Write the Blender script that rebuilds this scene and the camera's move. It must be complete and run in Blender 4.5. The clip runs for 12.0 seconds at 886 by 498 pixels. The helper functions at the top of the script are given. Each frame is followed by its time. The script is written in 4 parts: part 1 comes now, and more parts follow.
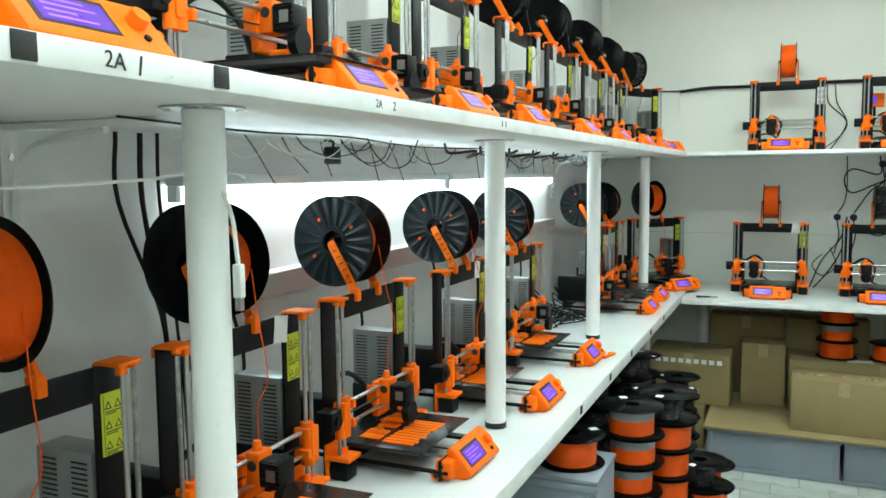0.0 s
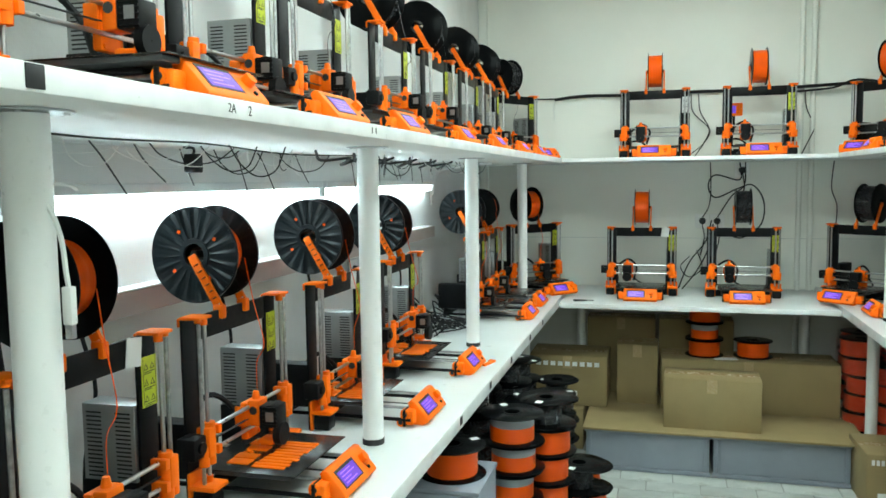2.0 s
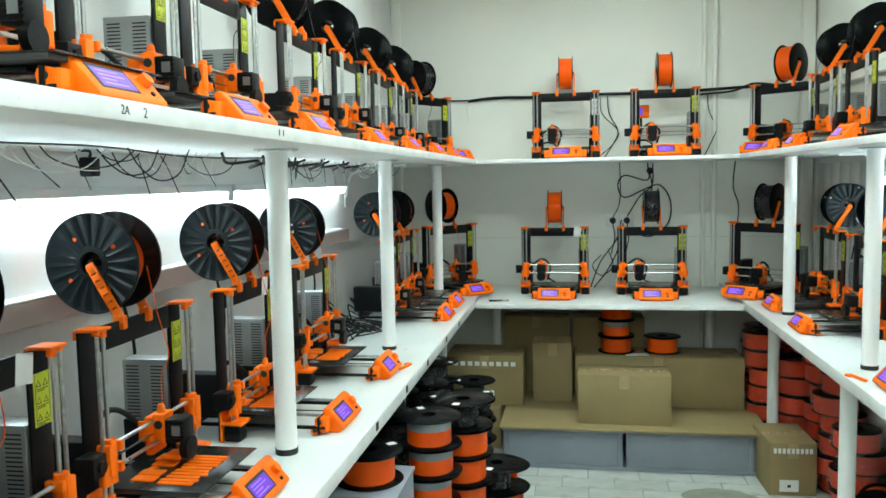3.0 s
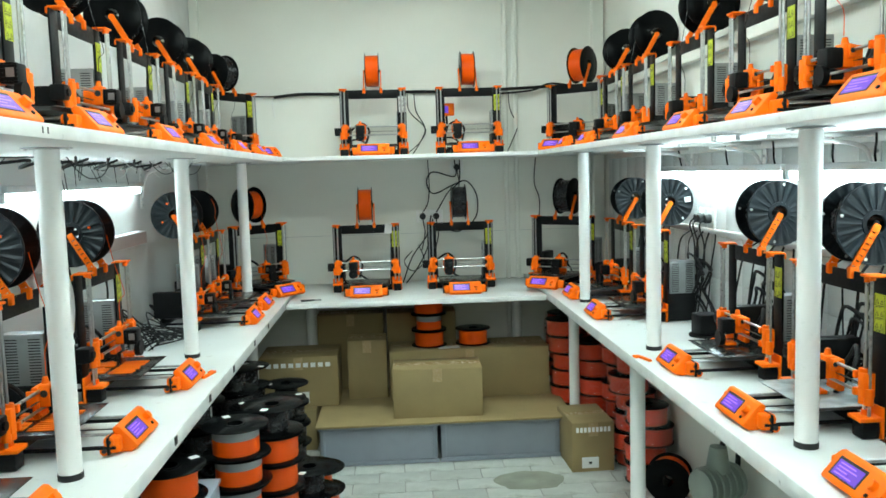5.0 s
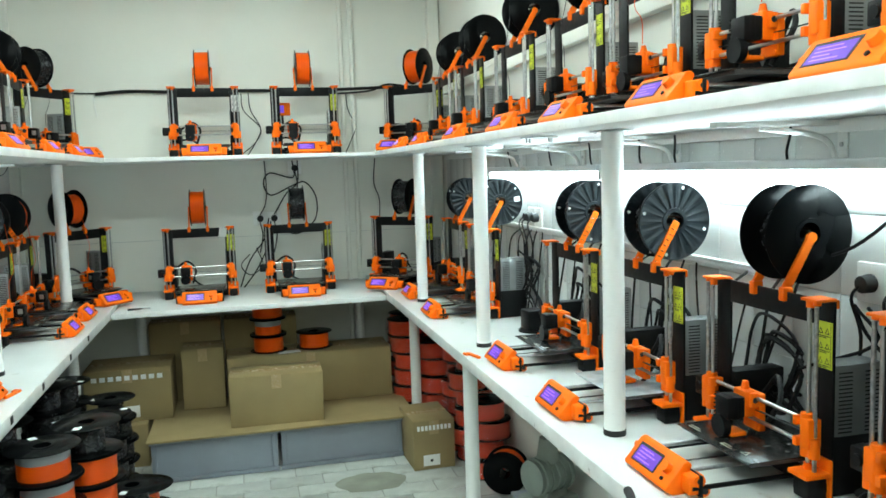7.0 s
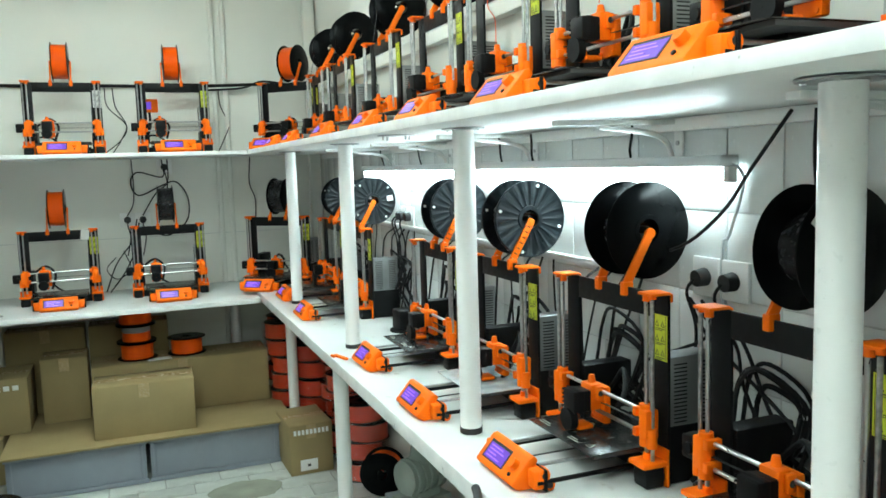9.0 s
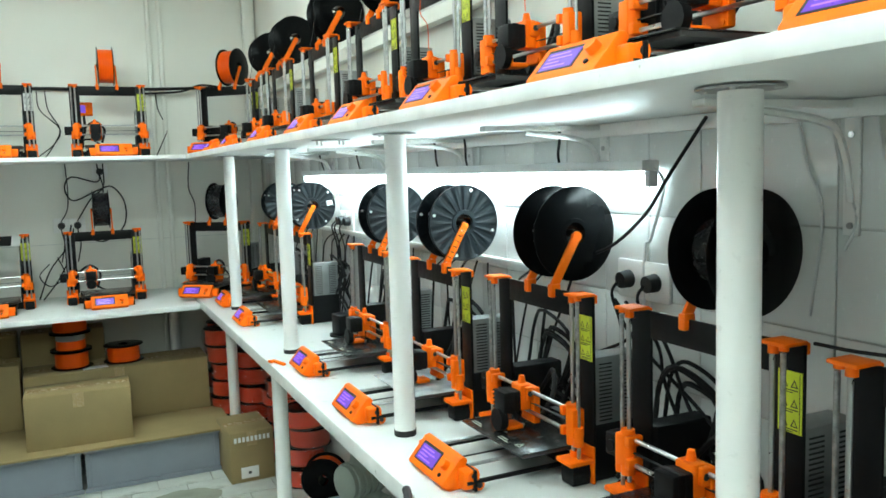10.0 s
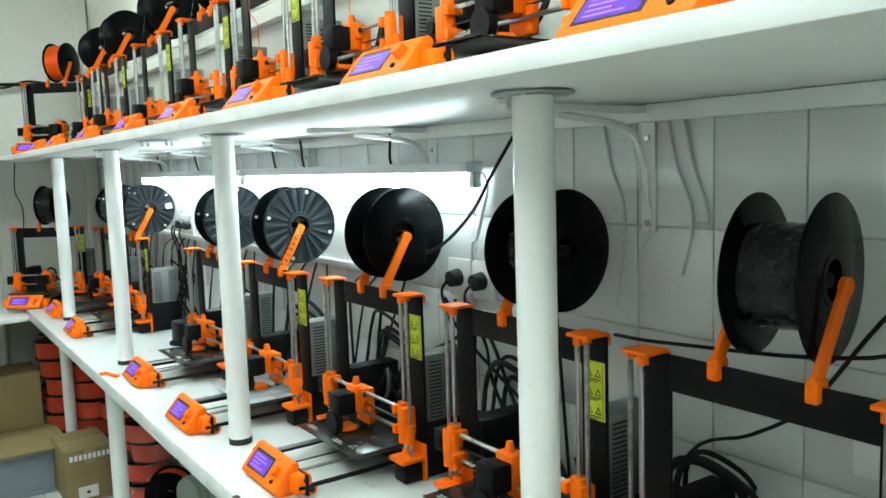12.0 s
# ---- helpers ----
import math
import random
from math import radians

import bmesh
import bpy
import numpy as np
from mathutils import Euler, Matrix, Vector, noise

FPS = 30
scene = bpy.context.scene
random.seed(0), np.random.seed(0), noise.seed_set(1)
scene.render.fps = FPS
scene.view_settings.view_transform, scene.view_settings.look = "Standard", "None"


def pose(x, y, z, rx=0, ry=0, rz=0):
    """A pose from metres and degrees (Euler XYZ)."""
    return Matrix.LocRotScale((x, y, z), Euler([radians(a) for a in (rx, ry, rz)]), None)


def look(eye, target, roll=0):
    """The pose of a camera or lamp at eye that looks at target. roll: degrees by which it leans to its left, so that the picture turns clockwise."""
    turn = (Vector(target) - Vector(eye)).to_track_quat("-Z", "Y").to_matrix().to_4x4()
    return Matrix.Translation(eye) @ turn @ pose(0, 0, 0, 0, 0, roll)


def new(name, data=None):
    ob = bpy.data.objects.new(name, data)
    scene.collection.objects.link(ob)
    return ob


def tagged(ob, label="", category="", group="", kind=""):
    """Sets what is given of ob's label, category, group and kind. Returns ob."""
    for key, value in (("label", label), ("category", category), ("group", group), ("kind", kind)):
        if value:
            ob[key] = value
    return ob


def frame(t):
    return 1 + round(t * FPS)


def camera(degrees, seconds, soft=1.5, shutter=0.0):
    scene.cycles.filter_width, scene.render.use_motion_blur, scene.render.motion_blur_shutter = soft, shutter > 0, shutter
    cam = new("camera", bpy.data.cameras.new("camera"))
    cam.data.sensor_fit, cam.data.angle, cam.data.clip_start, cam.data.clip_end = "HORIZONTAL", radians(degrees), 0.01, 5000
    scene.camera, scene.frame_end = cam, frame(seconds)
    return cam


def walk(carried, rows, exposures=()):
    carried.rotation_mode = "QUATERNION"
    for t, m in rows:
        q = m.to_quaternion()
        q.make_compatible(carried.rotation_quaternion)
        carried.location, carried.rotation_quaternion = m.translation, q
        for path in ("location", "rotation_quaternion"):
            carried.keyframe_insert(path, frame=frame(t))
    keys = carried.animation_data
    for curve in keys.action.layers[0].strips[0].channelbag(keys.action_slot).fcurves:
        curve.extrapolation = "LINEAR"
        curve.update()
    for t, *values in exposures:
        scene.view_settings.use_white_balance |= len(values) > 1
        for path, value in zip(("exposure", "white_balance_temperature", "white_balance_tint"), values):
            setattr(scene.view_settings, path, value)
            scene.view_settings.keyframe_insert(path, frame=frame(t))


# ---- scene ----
cam = camera(57.81, 12.0, soft=1.6)
PATH = [
    (0.0, (0.5100, 0.1318, 1.4694), (-0.2884, 1.9562, 1.2849), -0.53),
    (0.5, (0.5083, 0.1514, 1.4739), (-0.2271, 2.0015, 1.2830), -0.52),
    (1.0, (0.5108, 0.1635, 1.4720), (-0.1743, 2.0334, 1.2865), -0.95),
    (1.5, (0.5150, 0.1792, 1.4744), (-0.0997, 2.0728, 1.2835), -0.95),
    (2.0, (0.5127, 0.1961, 1.4733), (-0.0161, 2.1172, 1.3010), -0.76),
    (2.5, (0.5139, 0.2078, 1.4765), (0.0844, 2.1537, 1.3057), -0.93),
    (3.0, (0.5175, 0.2184, 1.4769), (0.1896, 2.1837, 1.3037), -1.07),
    (5.0, (0.5588, 0.2459, 1.4792), (0.6778, 2.2331, 1.2876), -1.62),
    (5.5, (0.5771, 0.2411, 1.4829), (0.7995, 2.2195, 1.2917), -1.72),
    (6.0, (0.6020, 0.2427, 1.4775), (0.9373, 2.2046, 1.2808), -1.81),
    (6.5, (0.6248, 0.2493, 1.4778), (1.0370, 2.1955, 1.2724), -1.72),
    (7.0, (0.6452, 0.2510, 1.4800), (1.1195, 2.1835, 1.2782), -1.78),
    (9.0, (0.7477, 0.2470, 1.4723), (1.4672, 2.1012, 1.2626), -1.75),
    (9.5, (0.7629, 0.2349, 1.4737), (1.5345, 2.0683, 1.2660), -1.67),
    (10.0, (0.7755, 0.2156, 1.4712), (1.6125, 2.0208, 1.2693), -1.71),
    (10.5, (0.7898, 0.2015, 1.4691), (1.7106, 1.9646, 1.2599), -1.83),
    (11.0, (0.8061, 0.1977, 1.4696), (1.7925, 1.9246, 1.2574), -1.97),
    (11.5, (0.8207, 0.1899, 1.4702), (1.8727, 1.8775, 1.2576), -2.02),
    (12.0, (0.8338, 0.1774, 1.4718), (1.9632, 1.8144, 1.2602), -1.87),
]
walk(cam, [(t, look(e, g, r)) for t, e, g, r in PATH])

# ---- light ----
T, U_LOW, U = 0.845, 1.552, 1.578            # lower top, upper underside, upper top
XL, XR, YF = -0.58, 1.84, 5.08               # walls
LX, RX, RXU, FY, FYU = -0.008, 1.34, 1.33, 4.34, 4.46                 # front edges of the tables
LF, RF, FF, FFU, TE = -0.35, 1.665, 4.735, 4.81, 0.826             # planes of the printer frames
CEIL = 2.68
world = bpy.data.worlds.new("world")
scene.world = world
world.use_nodes = True
world.node_tree.nodes["Background"].inputs[0].default_value = (0.8, 0.85, 0.9, 1)
world.node_tree.nodes["Background"].inputs[1].default_value = 0.05
scene.view_settings.exposure = 0.0
TUBE_POWER, CEILING_POWER = 45.0, 22.5


# ---- materials ----
def mat(name, colour, rough=0.5, metal=0.0, vary=0.12, scale=6.0, bump=0.0, bump_scale=80.0, per_object=0.0, coat=0.0, spec=0.5):
    m = bpy.data.materials.new(name)
    m.use_nodes = True
    nt = m.node_tree
    b = nt.nodes["Principled BSDF"]
    b.inputs["Roughness"].default_value = rough
    b.inputs["Metallic"].default_value = metal
    b.inputs["Coat Weight"].default_value = coat
    b.inputs["Specular IOR Level"].default_value = spec
    tc = nt.nodes.new("ShaderNodeTexCoord")
    n1 = nt.nodes.new("ShaderNodeTexNoise")
    n1.inputs["Scale"].default_value, n1.inputs["Detail"].default_value = scale, 6
    n2 = nt.nodes.new("ShaderNodeTexNoise")
    n2.inputs["Scale"].default_value, n2.inputs["Detail"].default_value = bump_scale, 3
    nt.links.new(tc.outputs["Object"], n1.inputs["Vector"])
    nt.links.new(tc.outputs["Object"], n2.inputs["Vector"])
    ramp = nt.nodes.new("ShaderNodeMapRange")
    ramp.inputs["From Min"].default_value, ramp.inputs["From Max"].default_value = 0.3, 0.7
    ramp.inputs["To Min"].default_value, ramp.inputs["To Max"].default_value = 1 - vary, 1 + vary * 0.6
    nt.links.new(n1.outputs["Fac"], ramp.inputs["Value"])
    value = ramp.outputs["Result"]
    if per_object:
        info = nt.nodes.new("ShaderNodeObjectInfo")
        r2 = nt.nodes.new("ShaderNodeMapRange")
        r2.inputs["To Min"].default_value, r2.inputs["To Max"].default_value = 1 - per_object, 1 + per_object * 0.5
        nt.links.new(info.outputs["Random"], r2.inputs["Value"])
        mul = nt.nodes.new("ShaderNodeMath")
        mul.operation = "MULTIPLY"
        nt.links.new(value, mul.inputs[0])
        nt.links.new(r2.outputs["Result"], mul.inputs[1])
        value = mul.outputs[0]
    mix = nt.nodes.new("ShaderNodeVectorMath")
    mix.operation = "SCALE"
    mix.inputs[0].default_value = colour
    nt.links.new(value, mix.inputs["Scale"])
    nt.links.new(mix.outputs[0], b.inputs["Base Color"])
    rr = nt.nodes.new("ShaderNodeMapRange")
    rr.inputs["To Min"].default_value, rr.inputs["To Max"].default_value = max(rough - 0.1, 0.02), min(rough + 0.12, 1)
    nt.links.new(n2.outputs["Fac"], rr.inputs["Value"])
    nt.links.new(rr.outputs["Result"], b.inputs["Roughness"])
    if bump:
        bp = nt.nodes.new("ShaderNodeBump")
        bp.inputs["Strength"].default_value = bump
        bp.inputs["Distance"].default_value = 0.002
        nt.links.new(n2.outputs["Fac"], bp.inputs["Height"])
        nt.links.new(bp.outputs["Normal"], b.inputs["Normal"])
    return m


def glow(name, colour, strength, base=None):
    m = mat(name, base or colour, 0.3)
    b = m.node_tree.nodes["Principled BSDF"]
    b.inputs["Emission Color"].default_value = (*colour, 1)
    b.inputs["Emission Strength"].default_value = strength
    return m


def banded(m, scale, depth, axis="X"):
    """Fine parallel grooves: wound filament, corrugated board, layered plastic."""
    nt = m.node_tree
    b = nt.nodes["Principled BSDF"]
    tc = nt.nodes.new("ShaderNodeTexCoord")
    w = nt.nodes.new("ShaderNodeTexWave")
    w.bands_direction = axis
    w.inputs["Scale"].default_value, w.inputs["Distortion"].default_value = scale, 0.6
    bp = nt.nodes.new("ShaderNodeBump")
    bp.inputs["Strength"].default_value, bp.inputs["Distance"].default_value = depth, 0.001
    nt.links.new(tc.outputs["Object"], w.inputs["Vector"])
    nt.links.new(w.outputs["Fac"], bp.inputs["Height"])
    nt.links.new(bp.outputs["Normal"], b.inputs["Normal"])
    return m


M_WALL = mat("painted plaster", (0.79, 0.79, 0.725), 0.65, vary=0.06, scale=1.6, bump=0.15, bump_scale=140)
M_TILE = mat("glazed wall tile", (0.74, 0.76, 0.74), 0.22, vary=0.05, scale=5, per_object=0.05)
M_GROUT = mat("grout", (0.60, 0.61, 0.59), 0.9, vary=0.2, scale=12)
M_CEIL = mat("ceiling paint", (0.8, 0.8, 0.77), 0.8, vary=0.04)
# the shelves' white board, darkened to stand in for weaker light on the worktops
M_WORKTOP = mat("dimmed grey-white laminate", (0.64, 0.66, 0.645), 0.38, vary=0.08, scale=3.0, bump=0.05, bump_scale=200)
M_TABLE = mat("white melamine board", (0.80, 0.82, 0.80), 0.42, vary=0.05, scale=3.5, bump=0.04, bump_scale=220)
def speckled(m, colour, scale, low, high):
    """Scattered small stains over a material's base colour."""
    nt = m.node_tree
    b = nt.nodes["Principled BSDF"]
    src = b.inputs["Base Color"].links[0].from_socket
    tc = nt.nodes.new("ShaderNodeTexCoord")
    n = nt.nodes.new("ShaderNodeTexNoise")
    n.inputs["Scale"].default_value, n.inputs["Detail"].default_value = scale, 5
    r = nt.nodes.new("ShaderNodeMapRange")
    r.inputs["From Min"].default_value, r.inputs["From Max"].default_value = low, high
    mx = nt.nodes.new("ShaderNodeMix")
    mx.data_type = "RGBA"
    mx.inputs[7].default_value = (*colour, 1)
    nt.links.new(tc.outputs["Object"], n.inputs["Vector"])
    nt.links.new(n.outputs["Fac"], r.inputs["Value"])
    nt.links.new(r.outputs["Result"], mx.inputs[0])
    nt.links.new(src, mx.inputs[6])
    nt.links.new(mx.outputs[2], b.inputs["Base Color"])
    return m


M_WALLGREY = mat("off-white painted plaster", (0.745, 0.75, 0.735), 0.6, vary=0.09, scale=1.3, bump=0.2, bump_scale=110)
speckled(M_WALLGREY, (0.52, 0.51, 0.48), 2.2, 0.56, 0.80)
speckled(M_TABLE, (0.45, 0.43, 0.38), 28, 0.69, 0.80)
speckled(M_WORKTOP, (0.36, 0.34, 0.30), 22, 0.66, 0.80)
M_EDGE = mat("white edge banding", (0.78, 0.79, 0.77), 0.35, vary=0.12, scale=14)
speckled(M_EDGE, (0.30, 0.29, 0.27), 45, 0.70, 0.80)
M_POST = mat("white enamelled steel", (0.82, 0.82, 0.80), 0.3, vary=0.02, scale=3)
M_STEEL = mat("polished steel", (0.52, 0.52, 0.52), 0.3, metal=1.0, vary=0.08, scale=40)
M_PLATE = mat("dull zinc plate", (0.38, 0.38, 0.38), 0.4, metal=0.7, vary=0.2, scale=30)
M_SCREW = mat("threaded steel", (0.45, 0.45, 0.45), 0.35, metal=1.0, vary=0.3, scale=120)
M_PSU = mat("galvanised sheet", (0.34, 0.35, 0.35), 0.38, metal=0.85, vary=0.12, scale=15)
# near-black colour that stands in for the shade inside holes and slots
M_HOLE = mat("dark shade of holes", (0.02, 0.02, 0.02), 0.8)
M_BLACK = mat("black anodised plate", (0.0065, 0.0065, 0.007), 0.42, vary=0.25, scale=14, spec=0.14)
M_PLASTIC = mat("black plastic", (0.006, 0.006, 0.0065), 0.45, spec=0.15, vary=0.3, scale=20, bump=0.1, bump_scale=300)
M_RUBBER = mat("black rubber", (0.012, 0.012, 0.012), 0.6, vary=0.2, scale=30)
M_ORANGE = banded(mat("orange printed plastic", (1.0, 0.162, 0.001), 0.5, vary=0.08, scale=18, per_object=0.06, spec=0.2), 260, 0.12, "Z")
M_FILO = banded(mat("orange filament", (1.0, 0.105, 0.001), 0.35, vary=0.1, scale=9, per_object=0.1, spec=0.25), 190, 0.5)
M_FILR = banded(mat("red-orange filament", (1.0, 0.075, 0.02), 0.35, vary=0.15, scale=9, per_object=0.2, spec=0.25), 190, 0.5)
M_FILB = banded(mat("black filament", (0.012, 0.012, 0.014), 0.25, vary=0.2, scale=9), 190, 0.5)
M_FILG = banded(mat("grey filament", (0.30, 0.31, 0.33), 0.35, vary=0.1, scale=9), 190, 0.5)
M_FLANGE = mat("black spool plastic", (0.004, 0.0045, 0.005), 0.2, vary=0.25, scale=16, per_object=0.25, spec=0.08)
M_FLANGE2 = mat("smoky spool plastic", (0.009, 0.013, 0.016), 0.32, vary=0.35, scale=16, per_object=0.25, spec=0.18)
M_YELLOW = mat("yellow warning label", (0.62, 0.68, 0.03), 0.5, vary=0.06, scale=20)
M_INK = mat("black ink", (0.02, 0.02, 0.02), 0.6)
M_SCREEN = glow("lit display", (0.19, 0.055, 0.74), 0.75, (0.04, 0.02, 0.12))
M_SCREENTEXT = glow("lit display text", (0.30, 0.13, 0.85), 0.9)
M_BED = mat("dark spring steel sheet", (0.018, 0.017, 0.016), 0.22, spec=0.3, vary=0.35, scale=9, bump=0.1, bump_scale=200)
speckled(M_BED, (0.16, 0.15, 0.14), 60, 0.62, 0.72)
M_BEDINK = mat("pale sheet print", (0.42, 0.42, 0.34), 0.5)
M_BEDPALE = mat("scraped glassy sheet", (0.42, 0.47, 0.48), 0.2, metal=0.1, vary=0.5, scale=14)
M_BEDGE = mat("heater board", (0.03, 0.03, 0.03), 0.5)
M_CABLE = mat("black cable", (0.008, 0.008, 0.008), 0.55, vary=0.2, spec=0.25)
M_WHITECABLE = mat("white cable", (0.75, 0.75, 0.72), 0.45, vary=0.08)
M_CARD = mat("brown cardboard", (0.31, 0.23, 0.105), 0.85, vary=0.12, scale=4, bump=0.2, bump_scale=120, per_object=0.12)
M_TAPE = mat("packing tape", (0.42, 0.30, 0.16), 0.25, vary=0.1)
M_PAPER = mat("white paper label", (0.8, 0.8, 0.78), 0.6, vary=0.05)
M_CRATE = mat("grey crate plastic", (0.26, 0.285, 0.33), 0.45, vary=0.1, scale=6)
M_FLOOR = mat("floor grout", (0.42, 0.42, 0.39), 0.85, vary=0.3, scale=7)
M_FTILE = mat("pale floor tile", (0.55, 0.57, 0.53), 0.35, vary=0.14, scale=9, per_object=0.14, bump=0.1, bump_scale=60)
speckled(M_FTILE, (0.28, 0.28, 0.24), 6, 0.58, 0.75)
M_STAIN = mat("worn grey patch", (0.30, 0.31, 0.25), 0.7, vary=0.2, scale=9)
M_TUBE = glow("fluorescent tube", (0.75, 0.97, 1.0), TUBE_POWER)
# west tubes set to half strength only to darken the worktop below them
M_TUBE_DIM = glow("dimmed fluorescent tube", (0.75, 0.97, 1.0), TUBE_POWER * 0.5)
M_PANEL = glow("ceiling light diffuser", (0.82, 1.0, 0.96), CEILING_POWER)
M_LAMPBODY = mat("grey lamp housing", (0.62, 0.64, 0.64), 0.4, vary=0.06)
M_TAN = mat("pinkish plastic duct", (0.50, 0.40, 0.37), 0.5, vary=0.1)
M_GREEN = mat("grey painted metal", (0.3, 0.34, 0.30), 0.5, vary=0.2)


# ---- mesh tools ----
def box(bm, x0, x1, y0, y1, z0, z1, bev=0.0, m=None):
    r = bmesh.ops.create_cube(bm, size=1.0)
    vs = r["verts"]
    bmesh.ops.scale(bm, vec=(x1 - x0, y1 - y0, z1 - z0), verts=vs)
    bmesh.ops.translate(bm, vec=((x0 + x1) / 2, (y0 + y1) / 2, (z0 + z1) / 2), verts=vs)
    if bev:
        es = list({e for v in vs for e in v.link_edges})
        out = bmesh.ops.bevel(bm, geom=es, offset=bev, segments=2, affect="EDGES", profile=0.5)
        vs = list({v for f in out["faces"] for v in f.verts} | {v for v in vs if v.is_valid})
    if m is not None:
        bmesh.ops.transform(bm, matrix=m, verts=[v for v in vs if v.is_valid])
    return bm


def cyl(bm, p0, p1, r, n=12, r2=None):
    p0, p1 = Vector(p0), Vector(p1)
    d = p1 - p0
    m = Matrix.Translation((p0 + p1) / 2) @ d.to_track_quat("Z", "Y").to_matrix().to_4x4()
    bmesh.ops.create_cone(bm, cap_ends=True, segments=n, radius1=r, radius2=r if r2 is None else r2, depth=d.length, matrix=m)
    return bm


def ring(bm, prof, n=32, axis="X"):
    """Turn a closed profile of (along, radius) round an axis."""
    rows = []
    for i in range(n):
        a = 2 * math.pi * i / n
        c, s = math.cos(a), math.sin(a)
        rows.append([bm.verts.new((h, r * c, r * s) if axis == "X" else (r * c, r * s, h)) for h, r in prof])
    k = len(prof)
    for i in range(n):
        for j in range(k):
            bm.faces.new((rows[i][j], rows[i][(j + 1) % k], rows[(i + 1) % n][(j + 1) % k], rows[(i + 1) % n][j]))
    bmesh.ops.recalc_face_normals(bm, faces=bm.faces)
    return bm


def ring_var(bm, prof_at, n):
    """As ring() round x, with a closed profile that changes from spoke to spoke."""
    rows = []
    for i in range(n):
        a = 2 * math.pi * i / n
        c, s = math.cos(a), math.sin(a)
        rows.append([bm.verts.new((h, r * c, r * s)) for h, r in prof_at(i)])
    k = len(rows[0])
    for i in range(n):
        for j in range(k):
            bm.faces.new((rows[i][j], rows[i][(j + 1) % k], rows[(i + 1) % n][(j + 1) % k], rows[(i + 1) % n][j]))
    bmesh.ops.recalc_face_normals(bm, faces=bm.faces)
    return bm


def smooth_line(pts, step=5):
    pts = [Vector(p) for p in pts]
    ext = [2 * pts[0] - pts[1]] + pts + [2 * pts[-1] - pts[-2]]
    out = []
    for i in range(1, len(ext) - 2):
        a, b, c, d = ext[i - 1], ext[i], ext[i + 1], ext[i + 2]
        for j in range(step):
            t = j / step
            out.append(0.5 * (2 * b + (c - a) * t + (2 * a - 5 * b + 4 * c - d) * t * t + (3 * b - a - 3 * c + d) * t ** 3))
    return out + [pts[-1]]


def tube(bm, pts, r, n=6, step=5):
    line = smooth_line(pts, step)
    rows = []
    up = Vector((0.13, 0.21, 0.97))
    for i, p in enumerate(line):
        d = (line[min(i + 1, len(line) - 1)] - line[max(i - 1, 0)]).normalized()
        s = d.cross(up)
        s = s.normalized() if s.length > 1e-3 else d.orthogonal().normalized()
        w = s.cross(d)
        rows.append([bm.verts.new(p + r * (math.cos(6.2832 * k / n) * s + math.sin(6.2832 * k / n) * w)) for k in range(n)])
    for a, b in zip(rows, rows[1:]):
        for k in range(n):
            bm.faces.new((a[k], a[(k + 1) % n], b[(k + 1) % n], b[k]))
    bm.faces.new(rows[0][::-1])
    bm.faces.new(rows[-1])
    return bm


def prism(bm, outline, x0, x1):
    """An outline in (y, z) drawn out from x0 to x1."""
    a = [bm.verts.new((x0, y, z)) for y, z in outline]
    b = [bm.verts.new((x1, y, z)) for y, z in outline]
    n = len(outline)
    bm.faces.new(a)
    bm.faces.new(b[::-1])
    for i in range(n):
        bm.faces.new((a[i], b[i], b[(i + 1) % n], a[(i + 1) % n]))
    bmesh.ops.recalc_face_normals(bm, faces=bm.faces)
    return bm


def mesh_of(name, bm, material):
    me = bpy.data.meshes.new(name)
    bm.to_mesh(me)
    bm.free()
    me.materials.append(material)
    me.shade_smooth()
    me.set_sharp_from_angle(angle=radians(35))
    return me


STORE = {}


def stored(key, build, material):
    if key not in STORE:
        STORE[key] = mesh_of(key, build(bmesh.new()), material)
    return STORE[key]


def piece(name, mesh, parent=None, m=None, label=""):
    ob = new(name, mesh)
    ob.parent = parent
    if m is not None:
        ob.matrix_basis = m
    if label:
        ob["label"] = label
    return ob


def part(name, bm, material, parent=None, label="", m=None):
    return piece(name, mesh_of(name, bm, material), parent, m, label)


def at(x, y, z):
    return Matrix.Translation((x, y, z))


def empty(name, m):
    ob = new(name)
    ob.empty_display_size = 0.05
    ob.matrix_basis = m
    return ob


# ---- the room ----
def structure(name, bm, material, label, category="wall"):
    return tagged(part(name, bm, material), label, category, kind="structure")


floor = structure("floor", box(bmesh.new(), XL - 0.2, XR + 0.2, -4.4, YF + 0.2, -0.12, -0.006), M_FLOOR, "pale tiled workshop floor with worn grey joints", "floor")
structure("wall_west", box(bmesh.new(), XL - 0.2, XL, -4.2, YF, -0.006, CEIL), M_WALLGREY, "off-white painted plaster side wall behind the shelves")
wall_east = structure("wall_east", box(bmesh.new(), XR, XR + 0.2, -4.2, YF, -0.006, CEIL), M_WALL, "pale wall with large glazed tiles behind the shelves")
wall_north = structure("wall_north", box(bmesh.new(), XL - 0.2, XR + 0.2, YF, YF + 0.2, -0.006, CEIL), M_WALL, "cream painted end wall with thin horizontal joint")
structure("wall_south", box(bmesh.new(), XL - 0.2, XR + 0.2, -4.4, -4.2, -0.006, CEIL), M_WALL, "cream painted wall closing the room")
structure("ceiling", box(bmesh.new(), XL - 0.2, XR + 0.2, -4.4, YF + 0.2, CEIL, CEIL + 0.15), M_CEIL, "white painted ceiling", "ceiling")


